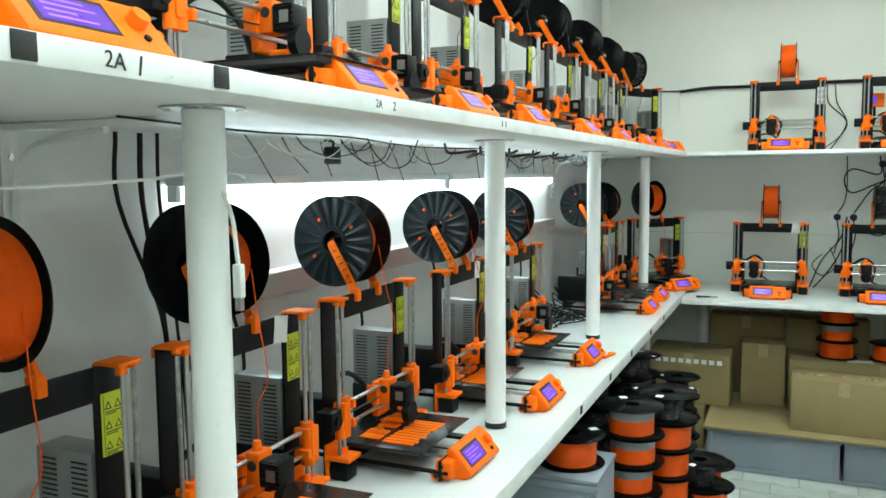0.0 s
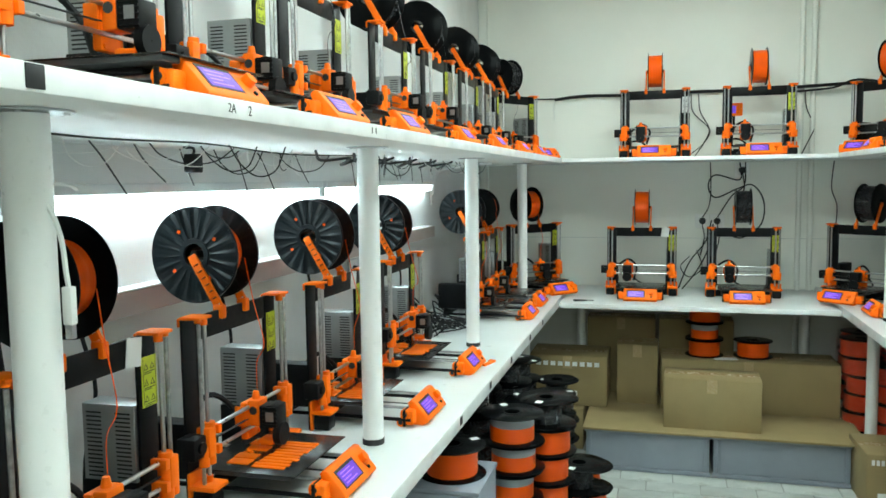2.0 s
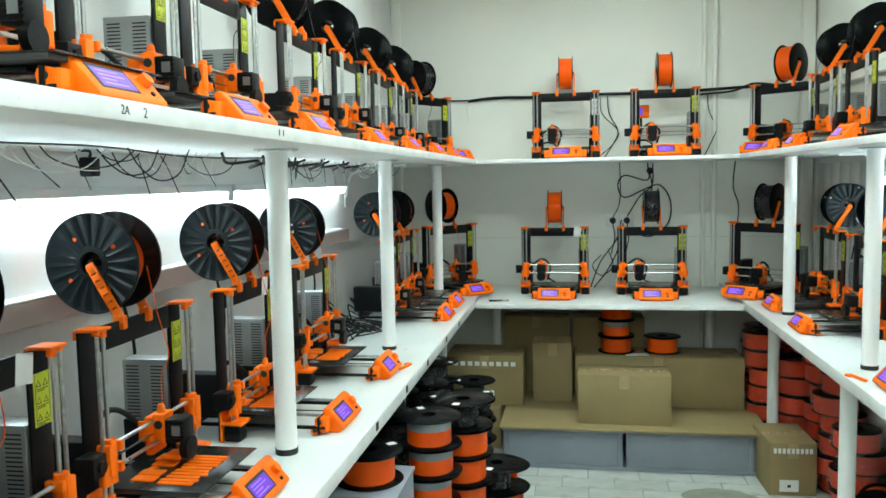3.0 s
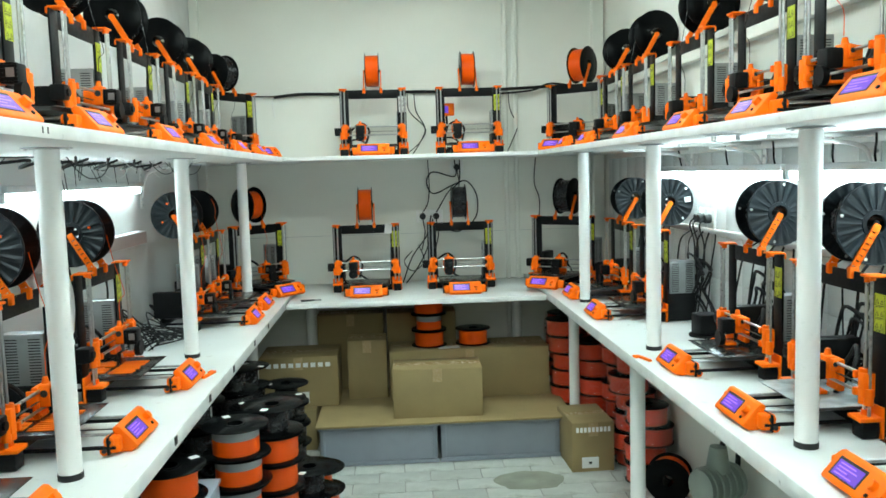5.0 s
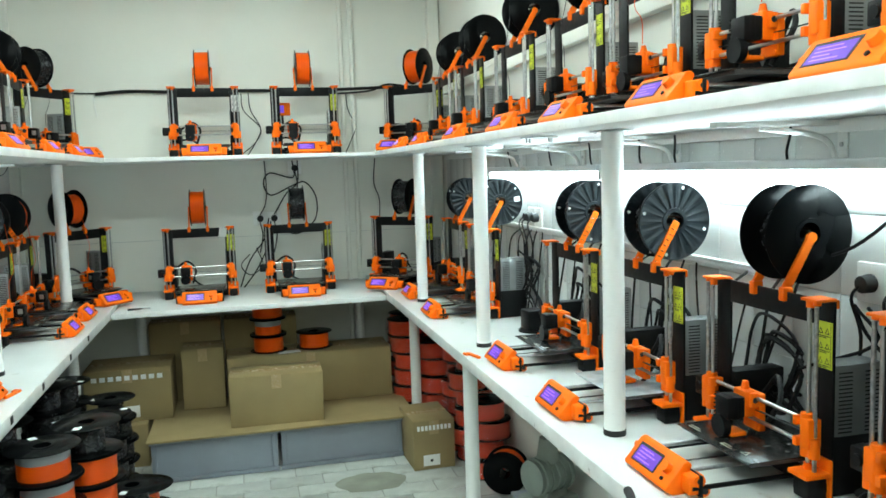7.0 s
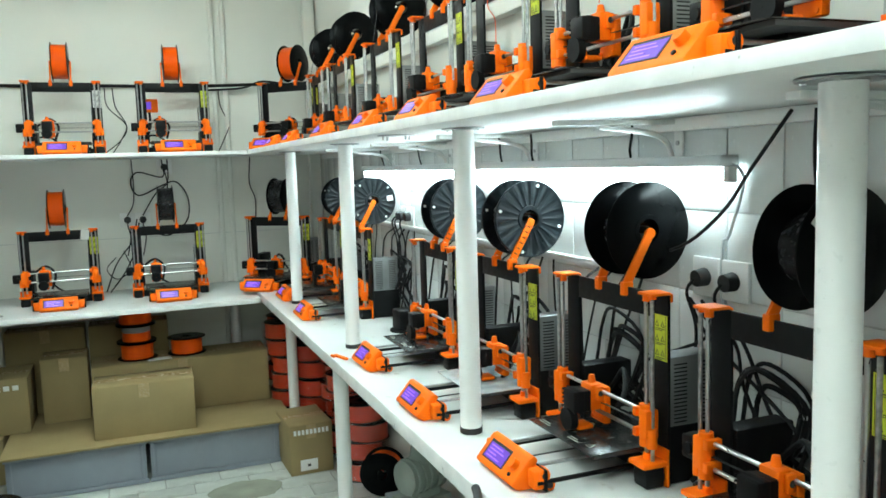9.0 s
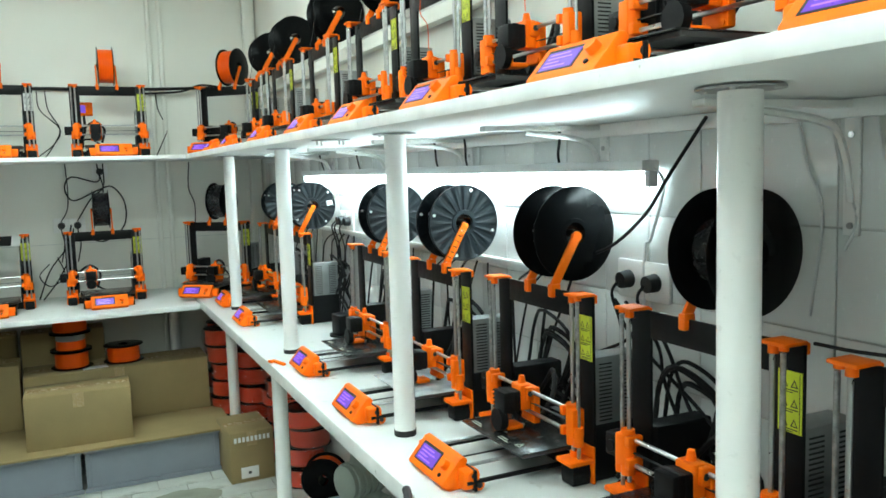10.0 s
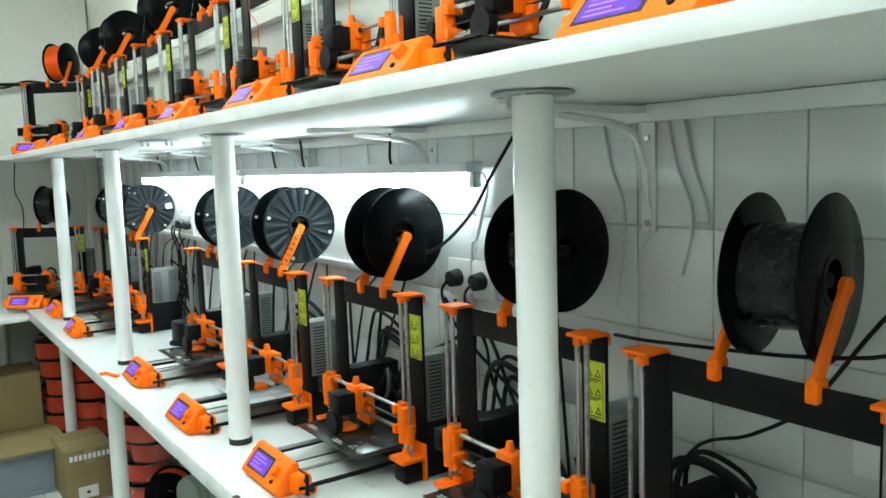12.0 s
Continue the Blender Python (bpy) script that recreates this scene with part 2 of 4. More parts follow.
def ceiling_light(y):
    root = tagged(empty("ceiling_light", at(0.63, y, CEIL - 0.002)), "white ceiling light with bright flat diffuser", "ceiling light", "ceiling lights")
    part("housing", box(bmesh.new(), -0.62, 0.62, -0.16, 0.16, -0.05, 0, 0.006), M_LAMPBODY, root)
    part("diffuser", box(bmesh.new(), -0.60, 0.60, -0.14, 0.14, -0.062, -0.051, 0.003), M_PANEL, root)


for y in (-2.0, -0.55, 0.9, 2.35, 3.8):
    ceiling_light(y)


# ---- tables, shelves and posts ----
def board(name, x0, x1, y0, y1, z0, z1, label, category):
    root = tagged(empty(name, at(0, 0, z0)), label, category)
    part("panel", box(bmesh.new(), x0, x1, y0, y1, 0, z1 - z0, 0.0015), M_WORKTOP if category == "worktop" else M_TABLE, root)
    if x1 == LX:
        part("edge_band", box(bmesh.new(), x1, x1 + 0.002, y0, FY - 0.004, 0.0005, z1 - z0 - 0.0005, 0.0006), M_EDGE, root, "white worn edge strip")
    elif x0 in (RX, RXU):
        part("edge_band", box(bmesh.new(), x0 - 0.002, x0, y0, FY - 0.004, 0.0005, z1 - z0 - 0.0005, 0.0006), M_EDGE, root, "white worn edge strip")
    else:
        part("edge_band", box(bmesh.new(), x0, x1, y0 - 0.002, y0, 0.0005, z1 - z0 - 0.0005, 0.0006), M_EDGE, root, "white worn edge strip")
    return root


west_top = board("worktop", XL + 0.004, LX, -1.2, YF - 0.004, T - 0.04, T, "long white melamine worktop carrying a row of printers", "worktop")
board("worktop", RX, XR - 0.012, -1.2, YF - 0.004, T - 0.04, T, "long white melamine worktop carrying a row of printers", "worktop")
board("worktop", LX + 0.003, RX - 0.003, FY, YF - 0.004, TE - 0.026, TE, "short white worktop joining two longer worktops", "worktop")
west_shelf = board("shelf", XL + 0.004, LX, -1.2, YF - 0.004, U_LOW, U, "long white upper shelf on round posts", "shelf")
board("shelf", RXU, XR - 0.012, -1.2, YF - 0.004, U_LOW + 0.002, U, "long white upper shelf on round posts", "shelf")
board("shelf", LX + 0.003, RXU - 0.003, FYU, YF - 0.004, U_LOW + 0.003, U - 0.003, "short white upper shelf along the end wall", "shelf")


def post(x, y):
    root = tagged(empty("shelf_post", at(x, y, T)), "round white steel post with flanged top plate", "post", "shelf posts")
    h = U_LOW - T
    piece("pole", stored("pole", lambda b: cyl(b, (0, 0, 0.012), (0, 0, h - 0.004), 0.025, 24), M_POST), root)
    piece("foot", stored("post_foot", lambda b: cyl(b, (0, 0, 0), (0, 0, 0.014), 0.0265, 24), M_RUBBER), root, None, "black rubber foot")

    def plate(b):
        return cyl(b, (0, 0, h - 0.003), (0, 0, h - 0.0005), 0.050, 32)
    p = piece("top_plate", stored("post_plate", plate, M_PLATE), root, None, "round screwed metal plate")
    for k in range(4):
        a = 1.571 * k + 0.6
        piece("screw", stored("plate_screw", lambda b: cyl(b, (0, 0, -0.0055), (0, 0, -0.0032), 0.0035, 10, 0.0045), M_STEEL), p, at(0.041 * math.cos(a), 0.041 * math.sin(a), h), "small steel screw head")


def leg(x, y, top=T - 0.04):
    root = tagged(empty("table_leg", at(x, y, -0.006)), "round white steel table leg", "table leg", "table legs")
    key = "leg%.3f" % top
    piece("tube", stored(key, lambda b: cyl(b, (0, 0, 0.02), (0, 0, top + 0.006), 0.027, 20), M_POST), root)
    piece("foot", stored("leg_foot", lambda b: cyl(b, (0, 0, 0), (0, 0, 0.022), 0.031, 20), M_RUBBER), root, None, "black plastic foot")


POSTS_L = ((-0.135, 0.900), (-0.154, 1.966), (-0.177, 3.116), (-0.194, 4.325))
POSTS_R = ((1.475, 0.909), (1.461, 1.937), (1.444, 2.938), (1.452, 3.972))
for x, y in POSTS_L + POSTS_R:
    post(x, y)


def spare_plate(x, y):
    root = tagged(empty("fixing_plate", at(x, y, U_LOW)), "round metal fixing plate with no post on it", "plate", "fixing plates")
    piece("disc", stored("spare_disc", lambda b: cyl(b, (0, 0, -0.0025), (0, 0, -0.0005), 0.050, 32), M_PLATE), root)
    for k in range(4):
        a = 1.571 * k + 0.3
        piece("screw", stored("spare_screw", lambda b: cyl(b, (0, 0, -0.014), (0, 0, -0.003), 0.0035, 8), M_STEEL), root, at(0.041 * math.cos(a), 0.041 * math.sin(a), 0), "loose steel screw")


spare_plate(1.405, 2.25)
for x, y in ((1.483, 4.36), (1.42, 3.05), (1.455, 1.9), (1.455, 0.4), (-0.14, 0.93), (-0.15, 1.97), (-0.15, 3.13), (-0.15, 4.12)):
    leg(x, y)
for x in (0.053, 1.27):
    leg(x, 4.94, TE - 0.026)


# ---- printers ----
def b_frame(b):
    w, h, u = 0.185, 0.37, 0.050
    box(b, -w, -w + u, -0.003, 0.003, 0.0, h, 0.0008)
    box(b, w - u, w, -0.003, 0.003, 0.0, h, 0.0008)
    box(b, -w + u, w - u, -0.003, 0.003, h - 0.048, h, 0.0008)
    box(b, -w + u, w - u, -0.003, 0.003, 0.0, 0.035, 0.0008)
    return b


def b_ztop(b):
    box(b, -0.023, 0.021, -0.041, 0.004, 0.0, 0.006, 0.002)
    box(b, -0.023, 0.021, 0.0032, 0.009, -0.014, 0.003, 0.002)
    cyl(b, (-0.008, -0.03, -0.012), (-0.008, -0.03, 0.004), 0.008, 12)
    cyl(b, (0.010, -0.03, -0.006), (0.010, -0.03, 0.004), 0.007, 12)
    return b


def b_zmount(b):
    box(b, -0.028, 0.026, -0.062, -0.004, 0.042, 0.052, 0.003)
    box(b, -0.028, 0.026, -0.010, -0.004, 0.0, 0.075, 0.002)
    cyl(b, (-0.008, -0.03, 0.05), (-0.008, -0.03, 0.064), 0.009, 12)
    return b


def b_motor(b):
    box(b, -0.021, 0.021, -0.021, 0.021, -0.02, 0.02, 0.004)
    box(b, -0.0215, 0.0215, -0.0215, 0.0215, -0.009, 0.009, 0.003)
    cyl(b, (0, 0, 0.02), (0, 0, 0.026), 0.011, 16)
    return b


def b_xend(b):
    box(b, -0.013, 0.012, -0.048, -0.018, -0.006, 0.052, 0.004)
    cyl(b, (-0.008, -0.034, -0.022), (-0.008, -0.034, 0.060), 0.0125, 16)
    cyl(b, (0.011, -0.034, -0.022), (0.011, -0.034, 0.016), 0.0105, 16)
    box(b, -0.03, -0.018, -0.05, -0.018, -0.006, 0.012, 0.002)
    box(b, -0.03, -0.018, -0.05, -0.018, 0.034, 0.052, 0.002)
    return b


def b_extruder(b):
    box(b, -0.026, 0.028, -0.032, -0.015, -0.026, 0.054, 0.004)
    box(b, -0.024, 0.018, -0.058, -0.032, 0.004, 0.060, 0.004)
    cyl(b, (-0.004, -0.042, 0.056), (-0.004, -0.042, 0.076), 0.010, 12, 0.006)
    box(b, 0.014, 0.027, -0.048, -0.03, 0.026, 0.056, 0.003)
    box(b, -0.030, -0.024, -0.03, -0.004, 0.004, 0.046, 0.002)
    for x, z in ((-0.017, 0.010), (0.012, 0.010), (-0.017, 0.052), (0.020, -0.018), (-0.018, -0.018)):
        cyl(b, (x, -0.0345, z), (x, -0.030, z), 0.0042, 8)
    return b


# flat dark discs on the extruder's sides, shade of bores put into colour
def b_bore(b):
    return cyl(b, (-0.0246, -0.045, 0.038), (-0.0238, -0.045, 0.038), 0.009, 14)


def b_side_bore(b):
    return cyl(b, (0.0275, -0.040, 0.042), (0.0283, -0.040, 0.042), 0.006, 12)


def b_exmotor(b):
    box(b, -0.025, 0.021, -0.100, -0.0585, 0.004, 0.050, 0.004)
    box(b, -0.026, 0.022, -0.090, -0.074, 0.003, 0.051, 0.003)
    for k in range(5):
        box(b, -0.0285, -0.026, -0.1, -0.066, 0.009 + 0.009 * k, 0.0125 + 0.009 * k)
    return b


def b_fan(b):
    def prof(i):
        h = 0.004 if i % 4 < 2 else -0.005
        return [(-0.008, 0.024), (0.008, 0.024), (0.008, 0.0185), (h, 0.018), (h, 0.009), (0.006, 0.0085), (0.007, 0.001), (-0.008, 0.001)]
    return ring_var(b, prof, 28)


def b_shroud(b):
    box(b, -0.024, 0.018, -0.088, -0.052, -0.034, -0.024, 0.003)
    box(b, -0.020, 0.014, -0.094, -0.084, -0.030, -0.012, 0.003)
    return b


def b_display(b):
    prism(b, [(-0.034, 0.0), (-0.050, 0.010), (-0.050, 0.016), (-0.010, 0.062), (0.000, 0.064), (0.008, 0.056), (-0.004, 0.034), (-0.006, 0.0)], -0.085, 0.085)
    es = [e for e in b.edges]
    bmesh.ops.bevel(b, geom=es, offset=0.0035, segments=2, affect="EDGES", profile=0.5)
    return b


SLOPE = math.atan2(0.046, 0.040)
FACE = at(0, -0.030, 0.039) @ Matrix.Rotation(SLOPE, 4, "X")


def b_bracket(b):
    box(b, -0.016, 0.016, 0.0, 0.036, 0.006, 0.044, 0.006)
    cyl(b, (-0.018, 0.022, 0.034), (0.018, 0.022, 0.034), 0.012, 14)
    cyl(b, (-0.016, 0.034, 0.013), (0.016, 0.034, 0.013), 0.011, 14)
    return b


def b_psu(b):
    box(b, -0.025, 0.025, 0.0, 0.105, 0.0, 0.205, 0.002)
    return b


# thin dark bars on the sheet metal, painted as the shade in its slots
def b_vents(b):
    for s in (-1, 1):
        for i in range(16):
            for j in range(2):
                x = s * 0.0252
                y0 = (0.008, 0.066)[j]
                box(b, x - 0.0004, x + 0.0004, y0, y0 + 0.03, 0.076 + 0.0075 * i, 0.0788 + 0.0075 * i)
    return b


def b_label(b):
    box(b, -0.0205, 0.0205, -0.0006, 0.0006, -0.044, 0.044)
    return b


def b_label_ink(b):
    for k in range(3):
        z = 0.027 - 0.028 * k
        for x in (-0.009, 0.008):
            v = [b.verts.new((x - 0.0065, -0.001, z - 0.006)), b.verts.new((x + 0.0065, -0.001, z - 0.006)), b.verts.new((x, -0.001, z + 0.006))]
            w = [b.verts.new((x - 0.0038, -0.001, z - 0.0045)), b.verts.new((x + 0.0038, -0.001, z - 0.0045)), b.verts.new((x, -0.001, z + 0.003))]
            for i in range(3):
                b.faces.new((v[i], v[(i + 1) % 3], w[(i + 1) % 3], w[i]))
        box(b, -0.014, 0.014, -0.0012, -0.0008, z - 0.0105, z - 0.009)
        box(b, -0.014, 0.006, -0.0012, -0.0008, z - 0.0135, z - 0.0122)
    for x in (-0.0172, 0.0168):
        box(b, x, x + 0.0007, -0.0012, -0.0008, -0.042, 0.042)
    return b


def b_sheet_print(b):
    """A warning triangle and rows of small bars along the front edge of a sheet."""
    v = [b.verts.new((0.078 + 0.012 * math.cos(a), -0.085 + 0.012 * math.sin(a), 0.0629)) for a in (1.571, 3.665, 5.760)]
    w = [b.verts.new((0.078 + 0.008 * math.cos(a), -0.085 + 0.008 * math.sin(a), 0.0629)) for a in (1.571, 3.665, 5.760)]
    for i in range(3):
        b.faces.new((v[i], v[(i + 1) % 3], w[(i + 1) % 3], w[i]))
    for k, (x, n) in enumerate(((-0.110, 0.046), (-0.110, 0.034), (0.010, 0.040), (0.010, 0.028))):
        box(b, x, x + n, -0.098 + 0.007 * (k % 2), -0.095 + 0.007 * (k % 2), 0.0626, 0.0629)
    return b


def b_arm(b):
    """A ladder-like arm from the frame's top up to the spool's hub."""
    for y in (-0.009, 0.0065):
        box(b, -0.0035, 0.0035, y, y + 0.0035, 0.0, 0.125, 0.001)
    for k in range(8):
        box(b, -0.003, 0.003, -0.006, 0.007, 0.002 + 0.0155 * k, 0.0142 + 0.0155 * k)
    box(b, -0.0035, 0.0035, -0.009, 0.010, 0.112, 0.132, 0.003)
    return b


def b_arm_solid(b):
    box(b, -0.0035, 0.0035, -0.010, 0.010, 0.0, 0.13, 0.002)
    cyl(b, (-0.004, 0, 0.125), (0.004, 0, 0.125), 0.011, 16)
    return b


def b_foot_clip(b):
    box(b, -0.008, 0.008, -0.012, 0.012, -0.018, 0.010, 0.003)
    return b


def printer(m, xh=0.12, ex=0.0, bed_y=-0.02, arms="ladder", label="", group="printers", job=False, sheet_mat=None, note=False, lone_arm=False, label_mat=None, arm_x=0.0475):
    root = tagged(empty("desktop_printer", m), label or "open-frame desktop printer with black frame and orange plastic parts", "printer", group)
    P = lambda name, key, fn, material, mm=None, lab="", par=None: piece(name, stored(key, fn, material), par or root, mm, lab)
    P("frame", "frame", b_frame, M_BLACK)
    for s in (-1, 1):
        flip = Matrix.Diagonal((s, 1, 1, 1))
        P("z_top", "ztop", b_ztop, M_ORANGE, at(s * 0.165, 0, 0.3705) @ flip)
        mo = P("z_motor", "motor", b_motor, M_PLASTIC, at(s * 0.166, -0.033, 0.0215), "black stepper motor")
        P("motor_mount", "zmount", b_zmount, M_ORANGE, at(0, 0.033, -0.0215) @ flip, "orange motor mount", mo)
        P("z_rod", "zrod", lambda b: cyl(b, (0, 0, 0.05), (0, 0, 0.372), 0.004, 12), M_STEEL, at(s * 0.157, -0.032, 0))
        P("z_screw", "zscrew", lambda b: cyl(b, (0, 0, 0.05), (0, 0, 0.362), 0.004, 8), M_SCREW, at(s * 0.176, -0.032, 0))
        P("x_end", "xend", b_xend, M_ORANGE, at(s * 0.166, 0, xh) @ flip)
        P("side_rail", "rail", lambda b: cyl(b, (0, -0.245, 0.020), (0, 0.125, 0.020), 0.005, 8), M_PLASTIC, at(s * 0.108, 0, 0), "black side rail")
        P("y_rod", "yrod", lambda b: cyl(b, (0, -0.24, 0.040), (0, 0.12, 0.040), 0.004, 10), M_SCREW, at(s * 0.07, 0, 0))
        br = P("display_bracket", "bracket", b_bracket, M_ORANGE, at(s * 0.095, -0.252, 0.0))
        for bx, by, bz in ((0.0182, 0.022, 0.034), (0.0162, 0.034, 0.013)):
            P("bolt", "bolt", lambda b: cyl(b, (-0.0015, 0, 0), (0.0015, 0, 0), 0.006, 10), M_RUBBER, at(s * bx, by, bz), "black bolt", br)
    P("x_motor", "motor", b_motor, M_PLASTIC, at(-0.196, -0.02, xh + 0.02) @ Matrix.Rotation(radians(90), 4, "X"))
    for z in (0.0, 0.045):
        P("x_rod", "xrod", lambda b: cyl(b, (-0.175, 0, 0), (0.175, 0, 0), 0.004, 10), M_STEEL, at(0, -0.034, xh + z))
    P("x_belt", "xbelt", lambda b: box(b, -0.17, 0.17, -0.003, 0.003, 0.018, 0.0195), M_RUBBER, at(0, -0.03, xh))
    P("y_belt", "ybelt", lambda b: box(b, -0.003, 0.003, -0.235, 0.115, 0.030, 0.0315), M_RUBBER)
    P("front_plate", "yplate", lambda b: box(b, -0.118, 0.118, -0.003, 0.003, 0.004, 0.046, 0.001), M_PLASTIC, at(0, -0.229, 0))
    P("rear_plate", "yplate", None, M_PLASTIC, at(0, 0.118, 0))
    e = P("extruder", "extruder", b_extruder, M_ORANGE, at(ex, 0, xh))
    P("bore", "bore", b_bore, M_HOLE, None, "dark round recess", e)
    P("bore", "side_bore", b_side_bore, M_HOLE, None, "dark round recess", e)
    P("extruder_motor", "exmotor", b_exmotor, M_PLASTIC, None, "black extruder motor", e)
    P("motor_label", "motorlabel", lambda b: box(b, -0.0292, -0.0286, -0.094, -0.076, 0.018, 0.038), M_PSU, None, "small silver rating label", e)
    P("fan", "fan", b_fan, M_PLASTIC, at(-0.004, -0.098, -0.012) @ Matrix.Rotation(radians(90), 4, "Z"), "black round fan", e)
    P("fan_shroud", "shroud", b_shroud, M_ORANGE, None, "orange fan duct", e)
    P("nozzle", "nozzle", lambda b: cyl(b, (0, -0.045, -0.03), (0, -0.045, -0.043), 0.006, 10, 0.001), M_SCREW, None, "metal nozzle", e)
    bed = P("heated_bed", "bed", lambda b: box(b, -0.125, 0.125, -0.105, 0.105, 0.052, 0.060, 0.0015), M_BEDGE, at(0, bed_y - 0.03, 0))
    P("print_sheet", "sheet%s" % (sheet_mat.name if sheet_mat else ""), lambda b: box(b, -0.127, 0.127, -0.115, 0.108, 0.0602, 0.0625, 0.0008), sheet_mat or M_BED, None, "thin dark steel sheet", bed)
    if not job and not sheet_mat:
        P("sheet_print", "sheetprint", b_sheet_print, M_BEDINK, None, "pale warning triangle and print bars", bed)
    P("bed_carriage", "carriage", lambda b: box(b, -0.09, 0.09, -0.05, 0.05, 0.044, 0.050, 0.001), M_PLASTIC, at(0, bed_y - 0.03, 0))
    if job:
        r = random.Random(5)
        for k in range(10):
            ln = 0.060 + 0.018 * r.random()
            P("printed_strip", "strip%d" % k, lambda b: box(b, -0.006, 0.006, -ln / 2, ln / 2, 0.0627, 0.0652, 0.0008), M_ORANGE, at(-0.092 + 0.0165 * k, -0.045 + 0.006 * r.random(), 0) @ Matrix.Rotation(0.05 * (r.random() - 0.5), 4, "Z"), "orange half-printed strip", bed)
            if k in (1, 3, 6, 8):
                P("printed_plate", "printplate", lambda b: box(b, -0.014, 0.014, -0.024, 0.024, 0.0627, 0.0660, 0.001), M_ORANGE, at(-0.092 + 0.0165 * k, 0.030 + 0.012 * r.random(), 0), "orange half-printed flat part", bed)
            if k in (4, 9):
                P("printed_ring", "ringlet", lambda b: ring(b, [(0.0627, 0.012), (0.066, 0.012), (0.066, 0.007), (0.0627, 0.007)], 14, "Z"), M_ORANGE, at(-0.092 + 0.0165 * k, 0.040, 0), "orange half-printed ring", bed)
    psu = P("power_supply", "psu", b_psu, M_PSU, at(0.156, 0.006, 0.045), "silver perforated power supply")
    P("vent_grille", "vents", b_vents, M_HOLE, None, "", psu)["kind"] = "stuff"
    P("supply_cover", "pcover", lambda b: box(b, -0.028, 0.028, -0.002, 0.108, -0.043, 0.070, 0.003), M_PLASTIC, None, "black plastic end cover", psu)
    P("control_box", "ctrl", lambda b: box(b, -0.022, 0.022, 0.0, 0.125, 0.0, 0.11, 0.004), M_PLASTIC, at(-0.150, 0.006, 0.055), "black controller box")
    lab = P("warning_label", "label" + (label_mat.name if label_mat else ""), b_label, label_mat or M_YELLOW, at(0.1635, -0.0042, 0.287))
    P("label_print", "labelink", b_label_ink, M_INK, None, "", lab)["kind"] = "stuff"
    if note:
        P("paper_note", "note", lambda b: box(b, -0.02, 0.02, -0.0006, 0.0006, -0.025, 0.025), M_PAPER, at(0.125, -0.0042, 0.345) @ Matrix.Rotation(0.12, 4, "Y"), "small cream paper note")
    d = P("display", "display", b_display, M_ORANGE, at(0, -0.236, 0.0), "orange sloped display housing")
    P("bezel", "bezel", lambda b: box(b, -0.068, 0.024, -0.021, 0.022, -0.001, 0.0006), M_INK, FACE, "dark screen surround", d)
    P("screen", "screen", lambda b: box(b, -0.063, 0.019, -0.018, 0.016, -0.001, 0.0012), M_SCREEN, FACE, "lit violet screen", d)

    def text(b):
        for k in range(4):
            box(b, -0.055, -0.055 + (0.05, 0.06, 0.035, 0.055)[k], 0.009 - 0.0075 * k, 0.0115 - 0.0075 * k, 0.0012, 0.0016)
        return b
    P("screen_text", "screentext", text, M_SCREENTEXT, FACE, "pale text bars", d)
    P("knob", "knob", lambda b: cyl(b, (0.056, 0.004, 0), (0.056, 0.004, 0.012), 0.011, 18, 0.010), M_ORANGE, FACE, "round orange knob", d)
    P("button", "button", lambda b: cyl(b, (0.056, -0.018, 0), (0.056, -0.018, 0.003), 0.004, 10), M_PLASTIC, FACE, "", d)
    if arms:
        fn = b_arm if arms == "ladder" else b_arm_solid
        for s in ((-1,) if lone_arm else (-1, 1)):
            a = P("spool_arm", "arm" + arms, fn, M_ORANGE, at(s * arm_x, -0.006, 0.366) @ Matrix.Rotation(-0.52, 4, "X"))
            P("arm_clip", "armclip", b_foot_clip, M_ORANGE, at(0, 0.003, 0.006) @ Matrix.Rotation(0.52, 4, "X"), "", a)
        P("spool_axle", "axle", lambda b: cyl(b, (-0.046, 0, 0), (0.046, 0, 0), 0.009, 12), M_PLASTIC, at(0, 0.056, 0.480))
    P("print_head_cable", "headcable", lambda b: tube(b, [(0.0, -0.02, 0.06), (0.015, 0.02, 0.13), (-0.03, 0.05, 0.17), (-0.09, 0.07, 0.13), (-0.13, 0.06, 0.08)], 0.006, 7), M_CABLE, at(ex * 0.6, 0, xh - 0.1))
    P("bed_cable", "bedcable", lambda b: tube(b, [(0.0, 0.09, 0.05), (-0.03, 0.15, 0.06), (-0.08, 0.17, 0.10), (-0.13, 0.14, 0.10), (-0.14, 0.12, 0.09)], 0.005, 7), M_CABLE)
    return root


# ---- spools ----
def b_flange(b):
    """A moulded flange with raised rim, hub and radial ribs on both faces."""
    def prof(i):
        h = 0.0034 if i % 5 == 0 else 0.0014
        half = [(0.0045, 0.024), (0.0045, 0.034), (h, 0.0345), (h, 0.0955), (0.003, 0.0965), (0.003, 0.0995), (0.002, 0.100)]
        return half + [(-x, r) for x, r in reversed(half)]
    return ring_var(b, prof, 100)


def b_flange_plain(b):
    half = [(0.003, 0.024), (0.003, 0.032), (0.0018, 0.033), (0.0018, 0.0985), (0.0008, 0.100)]
    return ring(b, half + [(-x, r) for x, r in reversed(half)], 48)


